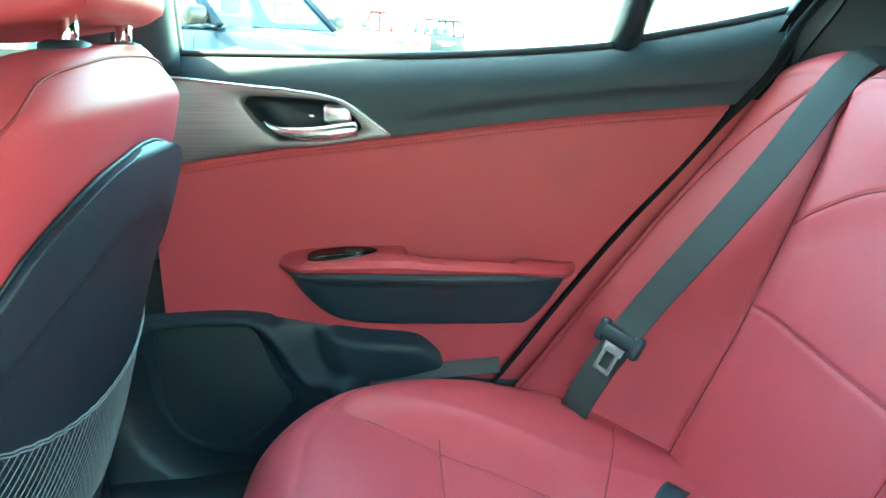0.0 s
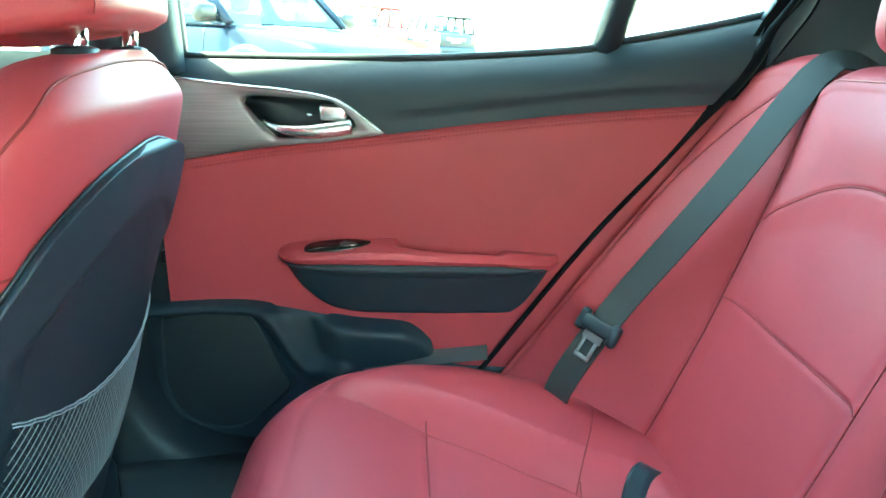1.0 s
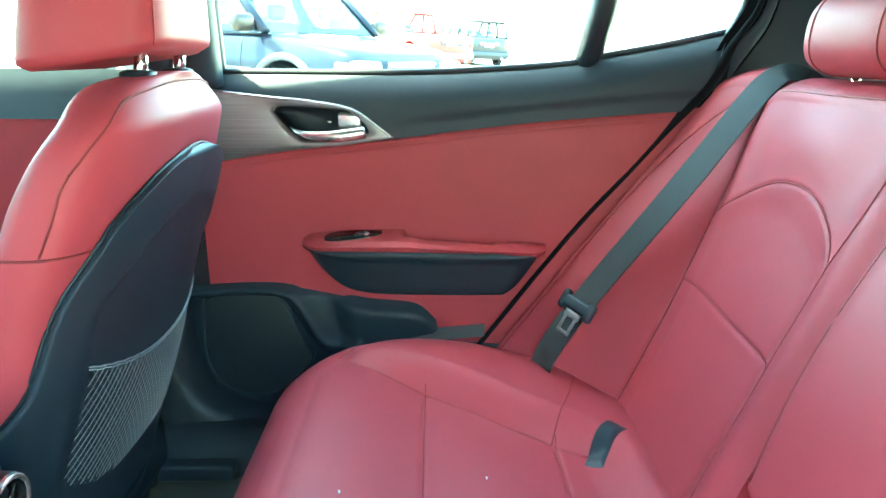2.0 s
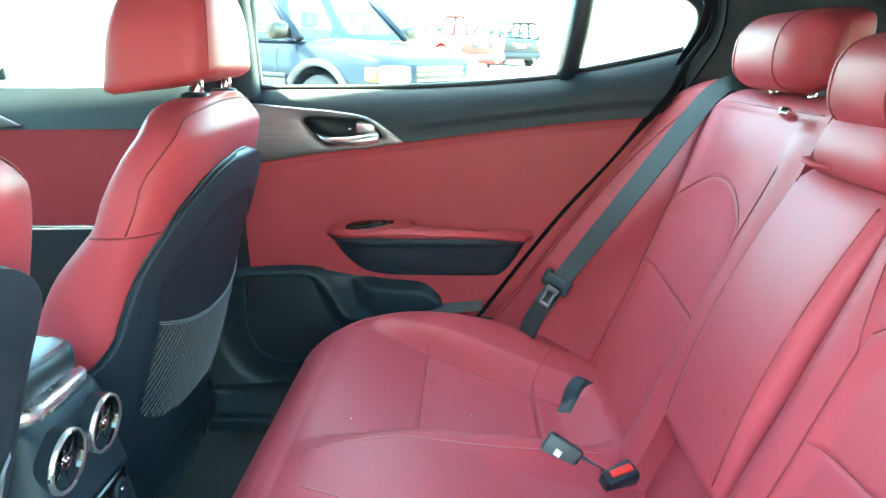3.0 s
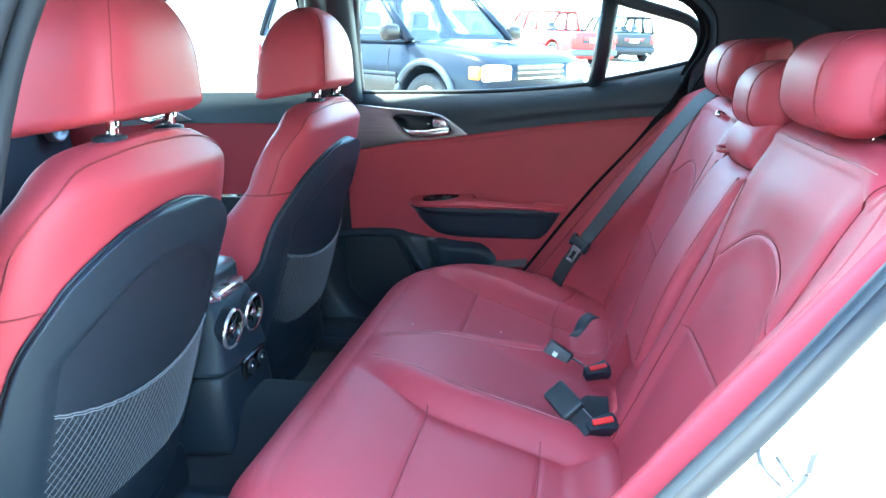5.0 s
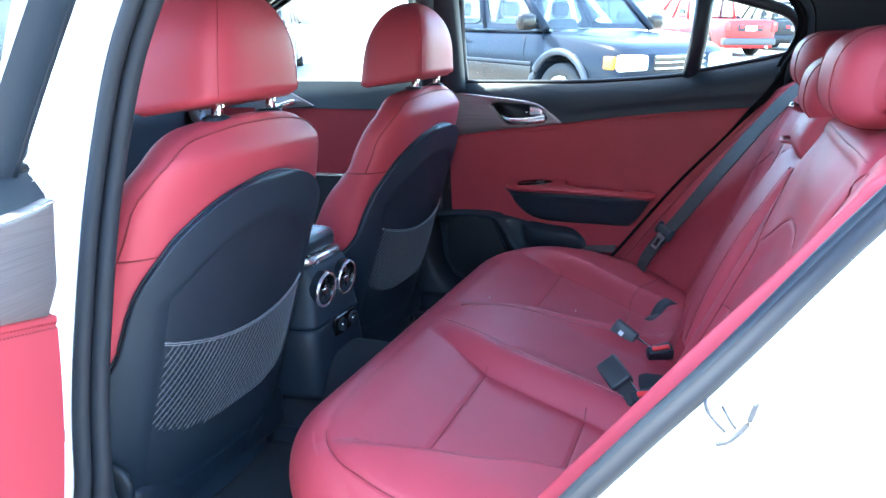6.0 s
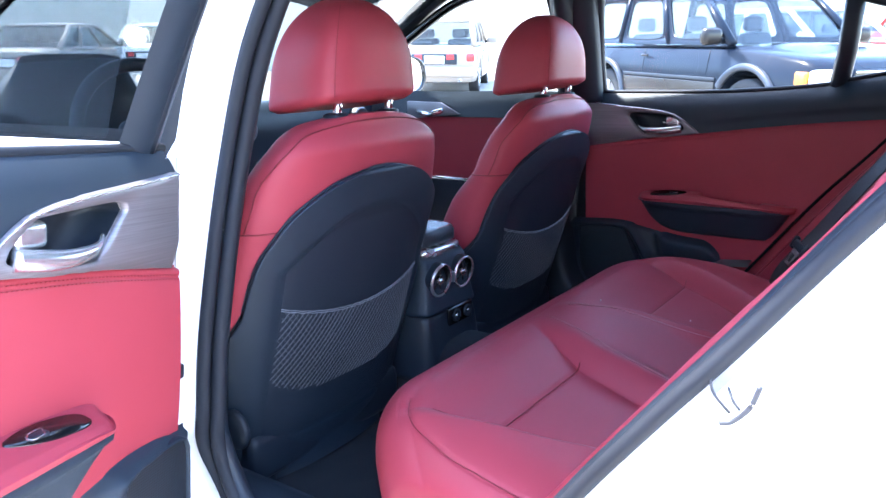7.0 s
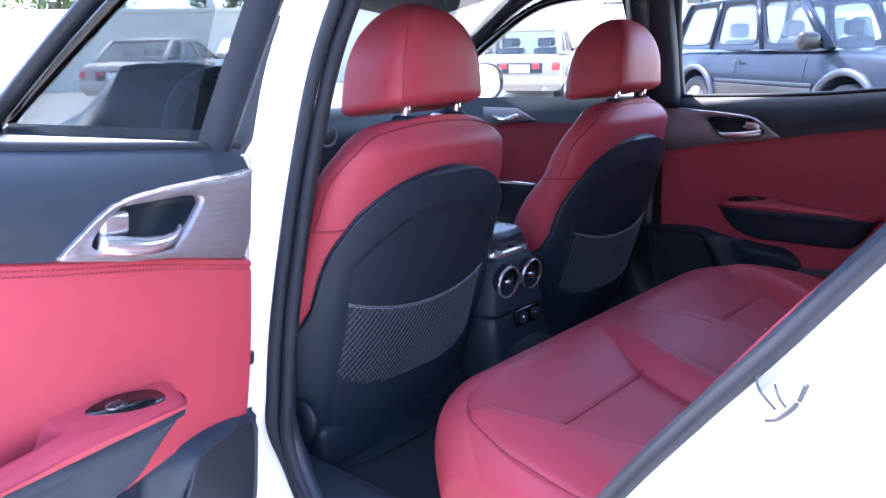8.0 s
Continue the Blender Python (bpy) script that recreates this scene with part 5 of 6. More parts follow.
edge_line = [(0.648, 0.565, 0.437), (0.662, 0.54, 0.430), (0.676, 0.52, 0.428)]
part("tag_edge", tube([QI @ Vector(p) for p in edge_line], 0.0016, 5), LABEL_WHITE, belt, "thin white tag edge")
# top clip tucked beside the headrest
clip = part("belt_clip", rbox(0.03, 0.014, 0.012, 0.004, (0.900, 0.195, 0.925), turn=Euler((0, 0.5, 0.6))), CHROME)
tagged(clip, "small bright belt clip hanging beside the headrest", "belt clip")


def buckle(at, direction, up, label, square, length, width):
    d = Vector(direction).normalized()
    side = Vector(up).cross(d).normalized()
    u = d.cross(side).normalized()
    m = Matrix((d, side, u)).transposed().to_4x4()
    m.translation = at
    b = empty("belt_buckle", m, label, "belt buckle", group="rear belt buckles")
    part("housing", rbox(length, width, 0.020, 0.0045), BUCKLE_BODY, b)
    part("housing_rim", rbox(length * 0.9, width + 0.002, 0.004, 0.0018, (0, 0, 0.001)), BLACK_HARD, b)
    if square:
        part("label_patch", rbox(0.010, 0.010, 0.0012, 0.0005, (-0.004, 0.002, 0.0103)), LABEL_WHITE, b, "white square mark")
    st = part("stem", rbox(0.050, width * 0.75, 0.006, 0.003, (length / 2 + 0.018, 0, -0.004)), WEBBING, b, "dark webbing stem")
    part("stem_edge", tube([(length / 2 + 0.001, width * 0.36, 0.0), (length / 2 + 0.042, width * 0.36, 0.0)], 0.0012, 5), SATIN, st, "pale stitched edge")
    return b


buckle((0.600, 0.150, 0.448), (0.82, -0.22, -0.48), (-0.45, -0.75, 0.48), "black belt buckle with a white mark on the rear cushion", True, 0.056, 0.046)
buckle((0.621, -0.107, 0.474), (0.57, -0.78, -0.26), (-0.36, -0.50, 0.71), "black belt buckle lying on the rear cushion", False, 0.068, 0.042)


def red_buckle(at, turn, label):
    b = empty("belt_buckle", Matrix.Translation(at) @ turn.to_matrix().to_4x4(), label, "belt buckle", group="rear belt buckles")
    outline = [Vector((x, y, -0.012)) for x, y in ((-0.026, -0.010), (0.024, -0.017), (0.028, 0.0), (0.024, 0.017), (-0.026, 0.010))]
    part("housing", prism(outline, (0, 0, 0.022), 0.003), BLACK_HARD, b)
    part("collar", rbox(0.050, 0.006, 0.004, 0.0015, (-0.001, -0.011, 0.011)), RUBBER, b)
    part("button", rbox(0.036, 0.011, 0.005, 0.0015, (0.002, 0.001, 0.011)), BUCKLE_RED, b, "red release button")
    return b


red_buckle((0.680, 0.118, 0.432), Euler((0.45, -0.1, 0.45)), "black belt buckle with red button in the seat crease")
red_buckle((0.682, -0.150, 0.455), Euler((0.45, -0.1, 0.35)), "black belt buckle with red button in the seat crease")
slot_a, slot_b = Vector((0.632, 0.352, 0)), Vector((0.684, 0.425, 0))
slot_n = Vector((-(slot_b - slot_a).y, (slot_b - slot_a).x, 0)).normalized()


def slot_cover(i, j):
    """A flush strip that follows the leather between two points of the cushion."""
    p = slot_a.lerp(slot_b, i) + slot_n * (0.030 * (j - 0.5) + 0.006 * math.sin(math.pi * i))
    rise = 0.004 * min(1.0, 8 * i, 8 * (1 - i), 6 * j, 6 * (1 - j)) - 0.001
    return bench.matrix_world @ on_cushion(p.x, p.y) + Vector((-0.5 * rise, 0, rise))


a = part("child_seat_anchor", sheet(slot_cover, 26, 14)[0], BLACK_HARD)
tagged(a, "black plastic slot cover in the seat crease", "anchor cover")


# ---- the parking lot ----
def LOT(x, y):
    """The height of the sloping lot: level round the car, rising ahead and beside it."""
    v = max(0.0, -0.055 * x + 0.030 * y)
    return (v - 0.19 * (1 - math.exp(-v / 0.19))) * (1 if v < 2 else 2 / v)


bm = bmesh.new()
rowsv = []
rads = [0.0] + [0.6 * k for k in range(1, 40)] + [24 * 1.25 ** k for k in range(1, 24)]
for r in rads:
    rowsv.append([bm.verts.new((r * math.cos(a), r * math.sin(a), LOT(r * math.cos(a), r * math.sin(a)))) for a in [2 * math.pi * k / 64 for k in range(64)]] if r else [bm.verts.new((0, 0, 0))])
for k in range(64):
    bm.faces.new((rowsv[0][0], rowsv[1][k], rowsv[1][(k + 1) % 64]))
for a, b in zip(rowsv[1:], rowsv[2:]):
    for k in range(64):
        bm.faces.new((a[k], b[k], b[(k + 1) % 64], a[(k + 1) % 64]))
tagged(part("ground", bm, ASPHALT), "sunlit pale concrete parking lot", "ground", kind="structure")

TYRE = mat("black tyre rubber", (0.02, 0.02, 0.021), 0.8, grain=0.5, grain_scale=80)
RIM = mat("alloy wheel", (0.55, 0.55, 0.56), 0.3, metal=0.9)
LAMP = mat("clear lamp lens", (0.75, 0.75, 0.72), 0.1, vary=0.1)
TAIL = mat("red tail lamp", (0.55, 0.03, 0.03), 0.2)
AMBER = mat("amber lamp", (0.8, 0.3, 0.03), 0.2)
PLATE = mat("pale plate", (0.75, 0.75, 0.75), 0.4)
SEATGREY = mat("grey cloth seat", (0.16, 0.16, 0.17), 0.9)


def paint(name, c, rough=0.35):
    return mat(name, c, rough, vary=0.05, coat=0.04, spec=0.3)


def vehicle(name, m, label, L, W, H, belt, decks, cabin, paint_mat, lower_mat, wheel_s, wr=0.36, flares=None, roof_bars=False):
    """A parked car. Own axes: x from tail (0) to nose (L), y to its left, z up. decks: (s, z) of the top of the lower body; cabin: four s: base rear, roof rear, roof front, base front."""
    car = empty(name, m, label, "car" if "pickup" not in name else "pickup truck")
    hw = W / 2
    dz = curve_fn(decks)
    def under(s):
        z = 0.26
        for ws in wheel_s:
            d = abs(s - ws)
            if d < wr + 0.07:
                z = max(z, 0.02 + wr + math.sqrt(max(0, (wr + 0.07) ** 2 - d * d)))
        return z
    def body_ring(s):
        e = min(1, s / 0.35, (L - s) / 0.45)
        w = hw * (0.90 + 0.10 * max(0, e) ** 0.5)
        zt, zb = dz(s), under(s)
        zm = (zt * 0.62 + 0.26 * 0.38)
        zm = max(zm, zb + 0.02)
        half = [(w * 0.55, zt), (w * 0.86, zt - 0.015), (w * 0.95, zt - 0.06), (w * 0.99, zm), (w, max(zb + 0.01, 0.55)), (w * 0.985, max(zb + 0.005, 0.40)), (w * 0.93, zb)]
        return [Vector((s, y, z)) for y, z in half] + [Vector((s, -y, z)) for y, z in half[::-1]]
    ss = sorted(set([0.0, 0.02, 0.08, 0.2, 0.35] + [L * k / 60 for k in range(1, 60)] + [L - 0.4, L - 0.2, L - 0.08, L - 0.02, L]))
    body = part("body", loft([body_ring(s) for s in ss]), paint_mat, car)
    # bumpers and sill cladding
    for s0, s1, nm in ((-0.06, 0.14, "rear_bumper"), (L - 0.14, L + 0.07, "front_bumper")):
        part(nm, rbox(s1 - s0, W * 0.97, 0.22, 0.06, ((s0 + s1) / 2, 0, 0.46)), lower_mat, car)
    for sy in (-1, 1):
        part("sill", rbox(wheel_s[1] - wheel_s[0] - 2 * wr - 0.12, 0.05, 0.13, 0.02, ((wheel_s[0] + wheel_s[1]) / 2, sy * (hw - 0.005), 0.36)), lower_mat, car)
        # on the blue car this panel's brown stands in for reflected ground
        part("side_moulding", rbox(wheel_s[1] - wheel_s[0] - 2 * wr - 0.2, 0.02, 0.26, 0.010, ((wheel_s[0] + wheel_s[1]) / 2, sy * (hw + 0.002), 0.55)), lower_mat, car)
        part("rub_strip", rbox(wheel_s[1] - wheel_s[0] - 2 * wr - 0.2, 0.02, 0.035, 0.006, ((wheel_s[0] + wheel_s[1]) / 2, sy * (hw + 0.004), 0.71)), BLACK_HARD if lower_mat is not paint_mat else paint_mat, car)
    # wheels and flares
    for ws in wheel_s:
        for sy in (-1, 1):
            circ = lambda r, y: [Vector((ws + r * math.cos(t), sy * y, wr + r * math.sin(t))) for t in [2 * math.pi * k / 32 for k in range(32)]]
            wh = part("wheel", loft([circ(wr * 0.64, hw - 0.03), circ(wr * 0.60, hw - 0.05), circ(wr * 0.16, hw - 0.03), circ(0.02, hw - 0.03)], False), RIM, car, "alloy wheel")
            part("tyre", loft([circ(wr * 0.64, hw - 0.22), circ(wr * 0.97, hw - 0.22), circ(wr, hw - 0.18), circ(wr, hw - 0.05), circ(wr * 0.96, hw - 0.02), circ(wr * 0.66, hw - 0.02), circ(wr * 0.64, hw - 0.04)], False), TYRE, wh, "black tyre")
            for k in range(5):
                a = 2 * math.pi * k / 5
                part("rim_spoke", tube([(ws + 0.05 * math.cos(a), sy * (hw - 0.028), wr + 0.05 * math.sin(a)), (ws + wr * 0.62 * math.cos(a), sy * (hw - 0.03), wr + wr * 0.62 * math.sin(a))], 0.025, 6, flat=0.6), RIM, wh)
            if flares:
                arcp = [Vector((ws + (wr + 0.10) * math.cos(t), sy * (hw + 0.005), wr + 0.02 + (wr + 0.10) * math.sin(t))) for t in [radians(-8 + 196 * k / 24) for k in range(25)]]
                part("wheel_flare", tube(arcp, 0.042, 8, flat=0.9), flares, car)
    # cabin: roof on pillars, with panes between
    b0, r0, r1, b1 = cabin
    inset = 0.16
    corner = {}
    for sy in (-1, 1):
        yb, yr = sy * (hw - 0.05), sy * (hw - inset)
        A = (Vector((b1, yb * 0.97, belt)), Vector((r1, yr, H - 0.04)))
        D = (Vector((b0, yb * 0.97, belt)), Vector((r0, yr, H - 0.04)))
        n_mid = 2 if (b1 - b0) > 2.3 else 1
        mids = []
        for k in range(n_mid):
            f = (k + 1) / (n_mid + 1)
            f = f if n_mid == 1 else (0.34, 0.68)[k]
            mids.append((Vector((b0 + (b1 - b0) * f - 0.08, yb, belt)), Vector((r0 + (r1 - r0) * f, yr, H - 0.04))))
        posts = [D] + mids + [A]
        for k, (p, q) in enumerate(posts):
            part("pillar", tube([p, p.lerp(q, 0.5) + Vector((0, sy * 0.015, 0)), q], 0.055 if k in (0, len(posts) - 1) else 0.045, 10, flat=0.7), paint_mat, body)
        for (p, q), (p2, q2) in zip(posts, posts[1:]):
            bm = bmesh.new()
            bm.faces.new([bm.verts.new(v) for v in (p, p2, q2, q)])
            g = part("side_pane", bm, GLASS_CAR, body, smooth=False)
            g.visible_shadow = False
            quad = lambda a, b: p.lerp(p2, a).lerp(q.lerp(q2, a), b) + Vector((0, sy * 0.014, 0))
            rim = [[quad(a, b) for a, b in superring(0.5, 0.5, w, h, 40, e)] for w, h, e in ((0.52, 0.52, 0.06), (0.412, 0.41, 0.30), (0.402, 0.397, 0.30))]
            rim[2] = [v - Vector((0, sy * 0.02, 0)) for v in rim[2]]
            part("pane_frame", loft(rim, False), paint_mat, g)
            edge = [quad(a, b) for a, b in superring(0.5, 0.5, 0.407, 0.405, 40, 0.30)]
            part("pane_trim", tube(edge + edge[:1], 0.005, 5), BLACK_HARD, g, "thin black window trim")
        corner[sy] = (D, A)
        for fx in (0.04, 0.50, 0.90):
            gx = b0 + (b1 - b0) * fx
            zm = dz(gx) * 0.62 + 0.26 * 0.38
            part("door_gap", tube(spline([(gx, sy * hw * 0.952, dz(gx) - 0.06), (gx, sy * hw * 0.990, zm), (gx, sy * hw, 0.56), (gx, sy * hw * 0.985, 0.42)], 12), 0.005, 5, steady=True), BLACK_HARD, car)
        part("door_handle", rbox(0.14, 0.025, 0.03, 0.01, (b0 + (b1 - b0) * 0.52, sy * (hw + 0.006), belt - 0.14)), BLACK_GLOSS, car)
        mir = part("door_mirror", rbox(0.13, 0.25, 0.18, 0.06, (b1 - 0.12, sy * (hw + 0.11), belt + 0.08)), lower_mat, car)
        part("mirror_arm", tube([(b1 - 0.12, sy * (hw - 0.06), belt + 0.03), (b1 - 0.12, sy * (hw + 0.05), belt + 0.05)], 0.03, 8), BLACK_HARD, mir)
        for fx in (0.36, 0.70):
            sx = b0 + (b1 - b0) * fx
            if b1 - b0 < 2.0 and fx < 0.5:
                continue
            st2 = part("seat", rbox(0.14, 0.46, 0.55, 0.06, (sx - 0.15, sy * hw * 0.45, belt - 0.16), turn=Euler((0, -0.25, 0))), SEATGREY, car)
            part("seat_headrest", rbox(0.10, 0.26, 0.18, 0.05, (sx - 0.26, sy * hw * 0.45, belt + 0.22)), SEATGREY, st2)
    for k, nm in ((0, "back_glass"), (1, "windscreen")):
        p, q = corner[-1][k]
        p2, q2 = corner[1][k]
        bm = bmesh.new()
        bm.faces.new([bm.verts.new(v) for v in (p, p2, q2, q)])
        g = part(nm, bm, GLASS_CAR, body, smooth=False)
        g.visible_shadow = False
    rr = []
    for k in range(12):
        t = k / 11
        s = r0 - 0.04 + (r1 - r0 + 0.08) * t
        crown = 0.03 * math.sin(math.pi * t)
        rr.append([Vector((s, a, H - 0.03 + b + crown * (1 - (a / hw) ** 2))) for a, b in superring(0, 0, hw - inset + 0.02, 0.028, 28, 0.5)])
    part("roof", loft(rr), paint_mat, body)
    if roof_bars:
        for sy in (-1, 1):
            part("roof_rail", tube([(r0 + 0.1, sy * (hw - inset - 0.05), H + 0.07), (r1 - 0.15, sy * (hw - inset - 0.05), H + 0.07)], 0.018, 8), BLACK_GLOSS, car)
            for s in (r0 + 0.12, (r0 + r1) / 2, r1 - 0.17):
                part("rail_foot", tube([(s, sy * (hw - inset - 0.05), H), (s, sy * (hw - inset - 0.05), H + 0.07)], 0.016, 6), BLACK_GLOSS, car)
    # lamps, grille, plate
    nz = dz(L - 0.15)
    for sy in (-1, 1):
        part("headlight", rbox(0.10, 0.40, 0.17, 0.04, (L - 0.035, sy * hw * 0.72, nz - 0.18)), LAMP, car, "clear headlight")
        part("turn_lamp", rbox(0.14, 0.06, 0.13, 0.02, (L - 0.16, sy * hw * 0.93, nz - 0.18)), AMBER, car)
        part("tail_light", rbox(0.08, 0.16, 0.30 if H > 1.5 else 0.15, 0.03, (0.02, sy * hw * 0.84, dz(0.1) - 0.22)), TAIL, car, "red tail light")
    gr = part("grille", rbox(0.06, hw * 0.85, 0.17, 0.02, (L - 0.02, 0, nz - 0.18)), BLACK_GLOSS, car)
    for k in range(3):
        part("grille_bar", rbox(0.02, hw * 0.83, 0.018, 0.005, (L + 0.015, 0, nz - 0.24 + 0.06 * k)), CHROME, gr)
    pb = part("plate_panel", rbox(0.03, 0.90, 0.20, 0.02, (-0.005, 0, dz(0.1) - 0.25)), BLACK_HARD, car)
    part("number_plate", rbox(0.012, 0.40, 0.15, 0.004, (-0.026, 0, dz(0.1) - 0.26)), PLATE, pb, "blank pale plate")
    for sy in (-1, 1):
        part("reflector", rbox(0.012, 0.14, 0.10, 0.01, (-0.024, sy * 0.32, dz(0.1) - 0.21)), TAIL, pb)
    bm = loft([[Vector((-0.10 + d, -hw * 0.6 + r * math.cos(t), 0.30 + r * math.sin(t))) for t in [2 * math.pi * k / 12 for k in range(12)]] for r, d in ((0.035, 0.2), (0.035, 0.0), (0.028, 0.0), (0.026, 0.1))], False)
    part("exhaust", bm, CHROME, car)
    return car


def heading(x, y, dx, dy, length):
    """The pose of a parked car whose tail stands at (x, y) and that points along (dx, dy): it leans with the ground under it."""
    n = math.hypot(dx, dy)
    dx, dy = dx / n, dy / n
    on = lambda s, w: Vector((x + s * dx - w * dy, y + s * dy + w * dx, LOT(x + s * dx - w * dy, y + s * dy + w * dx)))
    r, f = 0.2 * length, 0.8 * length
    back, fore = (on(r, 0.8) + on(r, -0.8)) / 2, (on(f, 0.8) + on(f, -0.8)) / 2
    ax = (fore - back).normalized()
    side = (on(r, 0.8) - on(r, -0.8) + on(f, 0.8) - on(f, -0.8)).normalized()
    az = ax.cross(side).normalized()
    m = Matrix((ax, az.cross(ax), az)).transposed().to_4x4()
    m.translation = back - ax * r
    return m


BLUE = mat("dark blue metallic paint", (0.010, 0.014, 0.022), 0.20, vary=0.05, spec=0.11)
GREYCLAD = mat("grey cladding", (0.05, 0.053, 0.06), 0.5)
# warm brown: the sunlit ground's reflection put into the lower body's colour
TAUPE_REFLECT = mat("taupe lower body with ground reflection", (0.020, 0.017, 0.015), 0.25, vary=0.08, spec=0.3)
SLATE = mat("slate blue flare paint", (0.035, 0.042, 0.055), 0.4, vary=0.05, spec=0.3)
SILVER = paint("champagne silver paint", (0.27, 0.235, 0.20))
REDP = paint("red truck paint", (0.42, 0.03, 0.03))
DARKP = paint("black paint", (0.02, 0.022, 0.025))
TAN = paint("beige sedan paint", (0.40, 0.34, 0.29))
WHITEP = paint("white paint", (0.75, 0.75, 0.74))

# dark blue four-wheel-drive beside the car, nose towards the rear
vehicle("suv", heading(-3.42, 9.626, 0.807, -0.590, 4.45), "dark blue off-road car with grey wheel flares and silver trim", 4.45, 1.82, 1.68, 1.08,
        [(0, 0.98), (0.1, 1.04), (1.0, 1.07), (3.0, 1.07), (3.35, 1.06), (4.0, 1.00), (4.3, 0.95), (4.45, 0.85)], (0.15, 0.42, 2.62, 3.27), BLUE, TAUPE_REFLECT, (0.84, 3.60), 0.37, SLATE, True)
vehicle("station_wagon", heading(-7.95, 10.86, -0.47, 0.88, 4.5), "champagne silver station wagon seen from behind", 4.5, 1.70, 1.46, 0.96,
        [(0, 0.90), (0.1, 0.95), (1.0, 0.96), (3.0, 0.94), (4.0, 0.86), (4.4, 0.78), (4.5, 0.68)], (0.12, 0.45, 2.3, 3.1), SILVER, SILVER, (0.85, 3.45), 0.31)
vehicle("sedan", heading(-14.9, 5.97, -0.555, 0.83, 4.6), "beige four-door sedan parked before the wall", 4.6, 1.76, 1.42, 0.92,
        [(0, 0.86), (0.1, 0.93), (0.6, 0.95), (1.2, 0.93), (3.0, 0.90), (4.0, 0.80), (4.5, 0.70), (4.6, 0.6)], (0.55, 1.25, 2.45, 3.3), TAN, TAN, (0.95, 3.60), 0.31)
vehicle("pickup_truck", heading(1.0, 24.6, -0.58, 0.81, 5.4), "red pickup truck with a pale tailgate", 5.4, 1.95, 1.82, 1.12,
        [(0, 1.08), (0.1, 1.12), (2.1, 1.12), (3.9, 1.12), (4.4, 1.10), (5.2, 1.0), (5.4, 0.9)], (2.15, 2.3, 3.35, 4.1), REDP, GREYCLAD, (1.05, 4.40), 0.39)
vehicle("suv", heading(2.6, 29.5, -0.35, 0.94, 4.6), "black off-road car with red tail lights", 4.6, 1.85, 1.72, 1.05,
        [(0, 1.0), (0.1, 1.06), (1.0, 1.07), (3.2, 1.06), (4.2, 1.0), (4.6, 0.85)], (0.15, 0.4, 2.5, 3.3), DARKP, BLACK_HARD, (0.9, 3.60), 0.36)
vehicle("sedan", heading(-3.3, 15.5, 0.75, -0.66, 4.2), "white tall hatchback parked behind the blue car", 4.2, 1.72, 1.60, 1.02,
        [(0, 0.9), (0.1, 0.99), (1.0, 1.0), (2.8, 0.98), (3.8, 0.88), (4.2, 0.7)], (0.15, 0.5, 2.3, 3.2), WHITEP, WHITEP, (0.8, 3.3), 0.31)
vehicle("sedan", heading(-15.4, 9.4, -0.62, 0.78, 4.5), "white sedan parked before the wall", 4.5, 1.74, 1.42, 0.93,
        [(0, 0.88), (0.1, 0.94), (0.6, 0.96), (3.0, 0.92), (4.0, 0.80), (4.5, 0.62)], (0.5, 1.1, 2.4, 3.2), WHITEP, WHITEP, (0.9, 3.5), 0.31)

# walls that close the lot
STUCCO = mat("cream stucco wall", (0.62, 0.58, 0.50), 0.9, grain=0.6, grain_scale=40, vary=0.1, vary_scale=1.5)
wall = empty("wall_north", pose(-22.0, 9.0, 0.9, 0, 0, 60), "long cream stucco boundary wall with a coping", "wall", kind="structure")
part("wall_face", rbox(60, 0.25, 5.2, 0.02, (8, 0, 0.0)), STUCCO, wall, smooth=False)
part("coping", rbox(60, 0.36, 0.14, 0.03, (8, 0, 2.66)), STUCCO, wall, smooth=False)
# added wall, out of view: holds back low sky light from the open side
wall2 = empty("unseen_wall_south", pose(1.0, -6.2, 0.0), "unseen plain stucco wall added to hold back light beside the car", "wall", kind="structure")
part("wall_face", rbox(30, 0.25, 3.4, 0.02, (0, 0, 1.5)), STUCCO, wall2, smooth=False)
part("coping", rbox(30, 0.36, 0.14, 0.03, (0, 0, 3.27)), STUCCO, wall2, smooth=False)
pole = empty("light_pole", pose(-24.0, 14.0, 1.0), "white metal parking light pole", "light pole")
part("mast", tube([(0, 0, 0), (0, 0, 9)], 0.12, 12), WHITEP, pole)
part("lamp_head", rbox(0.9, 0.35, 0.2, 0.05, (0.5, 0, 9.0)), GREYCLAD, pole)

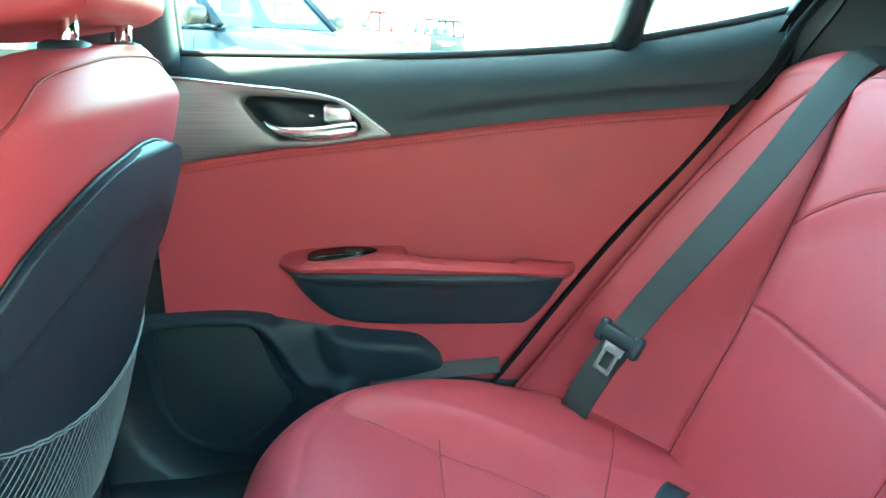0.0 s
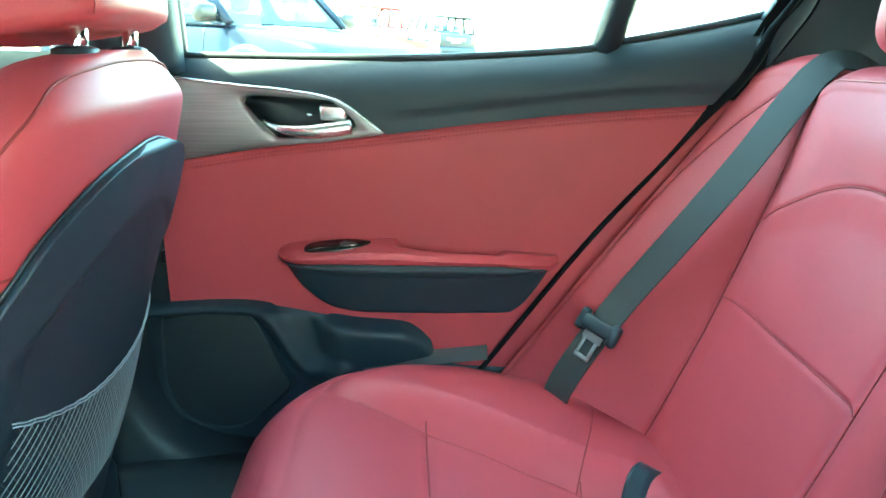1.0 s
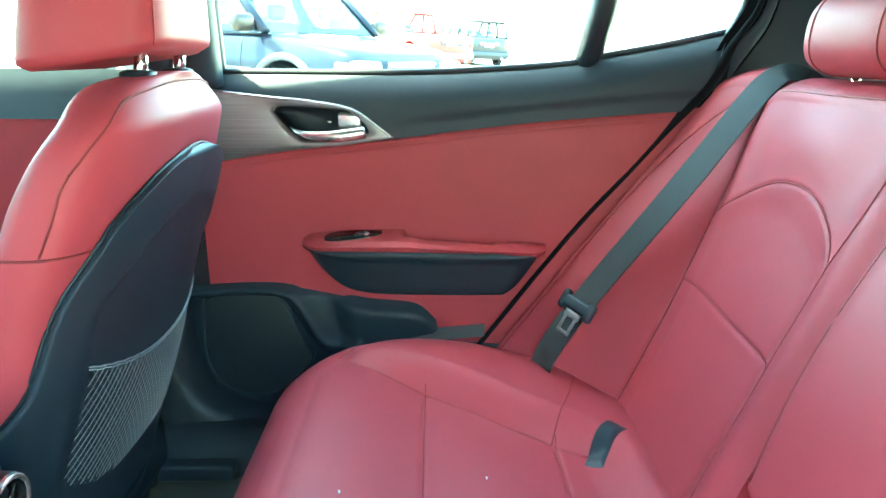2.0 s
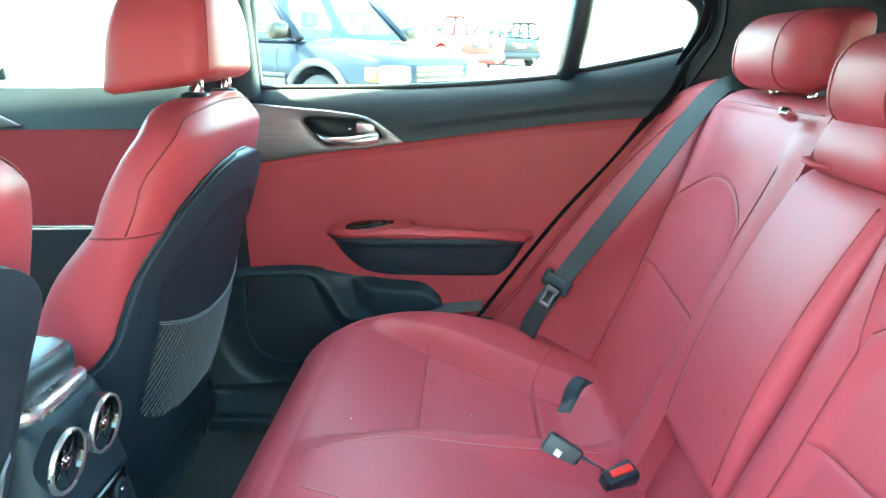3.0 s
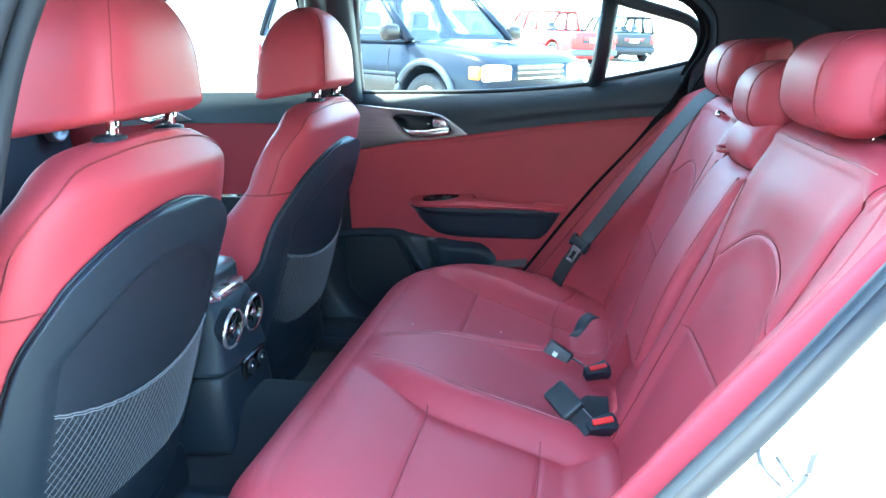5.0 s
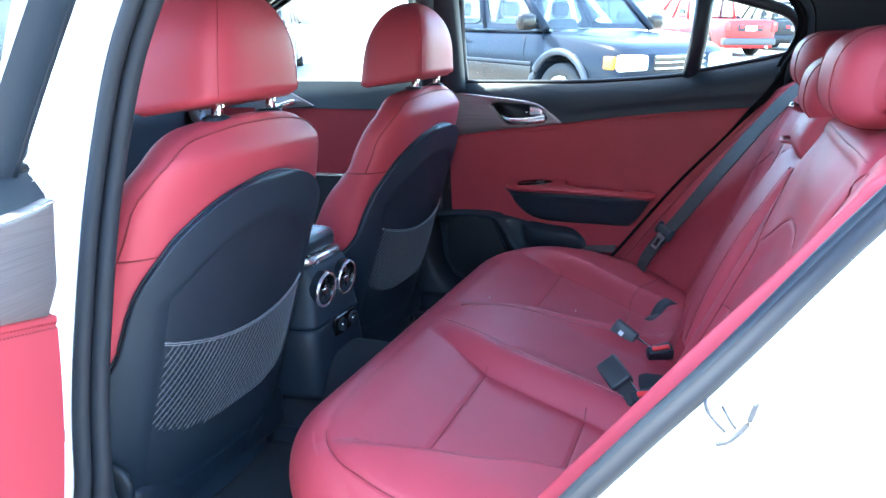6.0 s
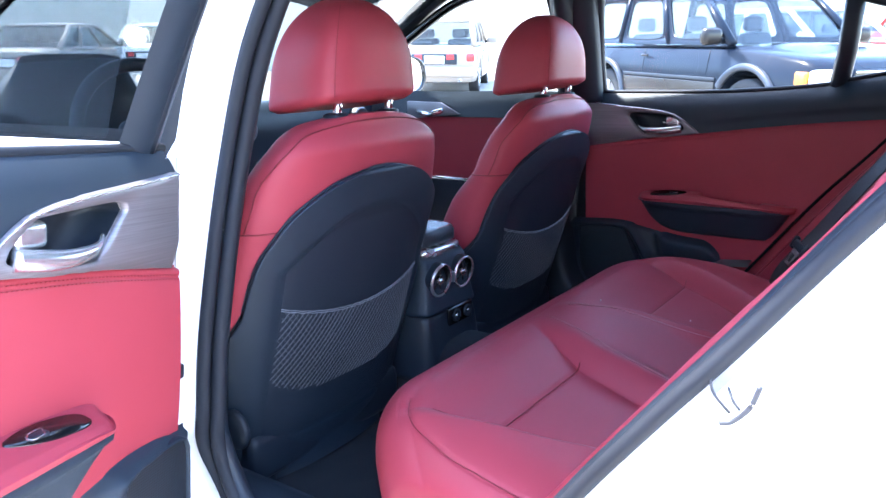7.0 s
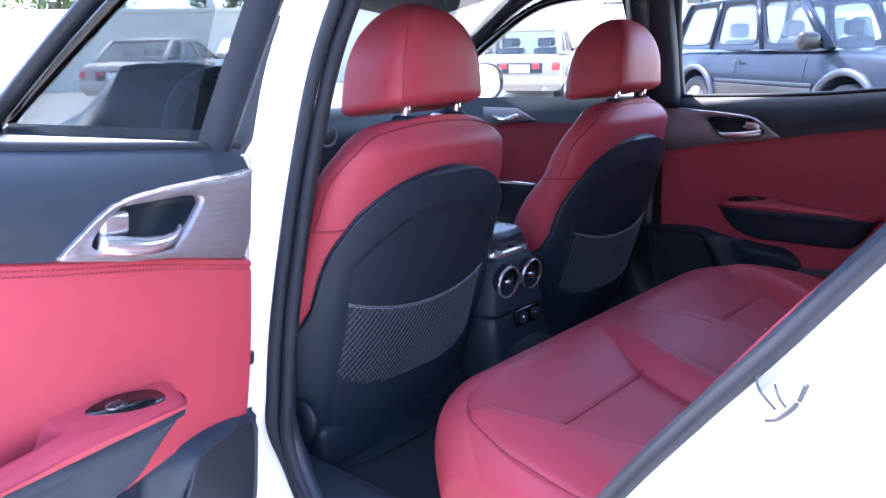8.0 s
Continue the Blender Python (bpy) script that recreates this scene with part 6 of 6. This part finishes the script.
BUILD = mat("pale building wall", (0.55, 0.53, 0.5), 0.9, vary=0.1, vary_scale=0.6)
house = empty("building", pose(-22.0, 42.0, 1.8, 0, 0, 35), "far low pale commercial building with dark windows", "building")
part("wall", rbox(30, 8, 4.6, 0.05, (0, 0, 2.3)), BUILD, house, smooth=False)
part("roof", rbox(30.6, 8.6, 0.4, 0.05, (0, 0, 4.75)), GREYCLAD, house, smooth=False)
for k in range(12):
    w = part("window", rbox(1.3, 0.12, 1.6, 0.02, (-13 + 2.3 * k, -4.03, 2.6)), BLACK_GLOSS, house, smooth=False)
    part("window_frame", rbox(1.5, 0.08, 0.12, 0.02, (-13 + 2.3 * k, -4.08, 1.75)), WHITEP, w, smooth=False)

LEAF = mat("green foliage", (0.09, 0.13, 0.035), 0.7, vary=0.5, vary_scale=2)
BARK = mat("brown bark", (0.12, 0.085, 0.06), 0.9, grain=1, grain_scale=30)


def tree(x, y, z, h, seed, label):
    rnd = random.Random(seed)
    t = empty("tree", pose(x, y, z), label, "tree", group="trees behind the wall")
    part("trunk", tube(spline([(0, 0, 0), (0.1, 0.05, h * 0.3), (0, 0.1, h * 0.6)], 10), [0.22 - 0.012 * k for k in range(10)], 8), BARK, t)
    bm = bmesh.new()
    for k in range(7):
        a = rnd.uniform(0, 6.28)
        tube([(0, 0.05, h * 0.4), (0.5 * math.cos(a), 0.5 * math.sin(a), h * 0.6), (1.2 * math.cos(a), 1.2 * math.sin(a), h * rnd.uniform(0.7, 0.9))], [0.09, 0.06, 0.02], 5, bm)
    part("limbs", bm, BARK, t)
    vs, fs = [], []
    blobs = [(rnd.gauss(0, 0.9), rnd.gauss(0, 0.9), h * rnd.uniform(0.5, 1.0), rnd.uniform(0.4, 0.9)) for _ in range(16)]
    for bx, by, bz, br in blobs:
        for _ in range(260):
            d = Vector((rnd.gauss(0, 1), rnd.gauss(0, 1), rnd.gauss(0, 1))).normalized() * br * rnd.uniform(0.5, 1.05)
            c = Vector((bx, by, bz)) + d
            u = Vector((rnd.gauss(0, 1), rnd.gauss(0, 1), rnd.gauss(0, 1))).normalized()
            w = u.orthogonal().normalized()
            s = rnd.uniform(0.05, 0.11)
            n = len(vs)
            vs += [c - u * s, c + w * s * 0.5, c + u * s, c - w * s * 0.5]
            fs.append((n, n + 1, n + 2, n + 3))
    me = bpy.data.meshes.new("crown")
    me.from_pydata([tuple(v) for v in vs], [], fs)
    me.materials.append(LEAF)
    c = new("crown", me)
    c.parent = t
    tagged(c, kind="stuff")
    return t


for k, (x, y) in enumerate(((-25.5, 6.0), (-26.5, 9.5), (-28.0, 17.0))):
    tree(x, y, 0.9, 5.2 + 0.5 * k, 11 + k, "leafy green tree behind the wall")
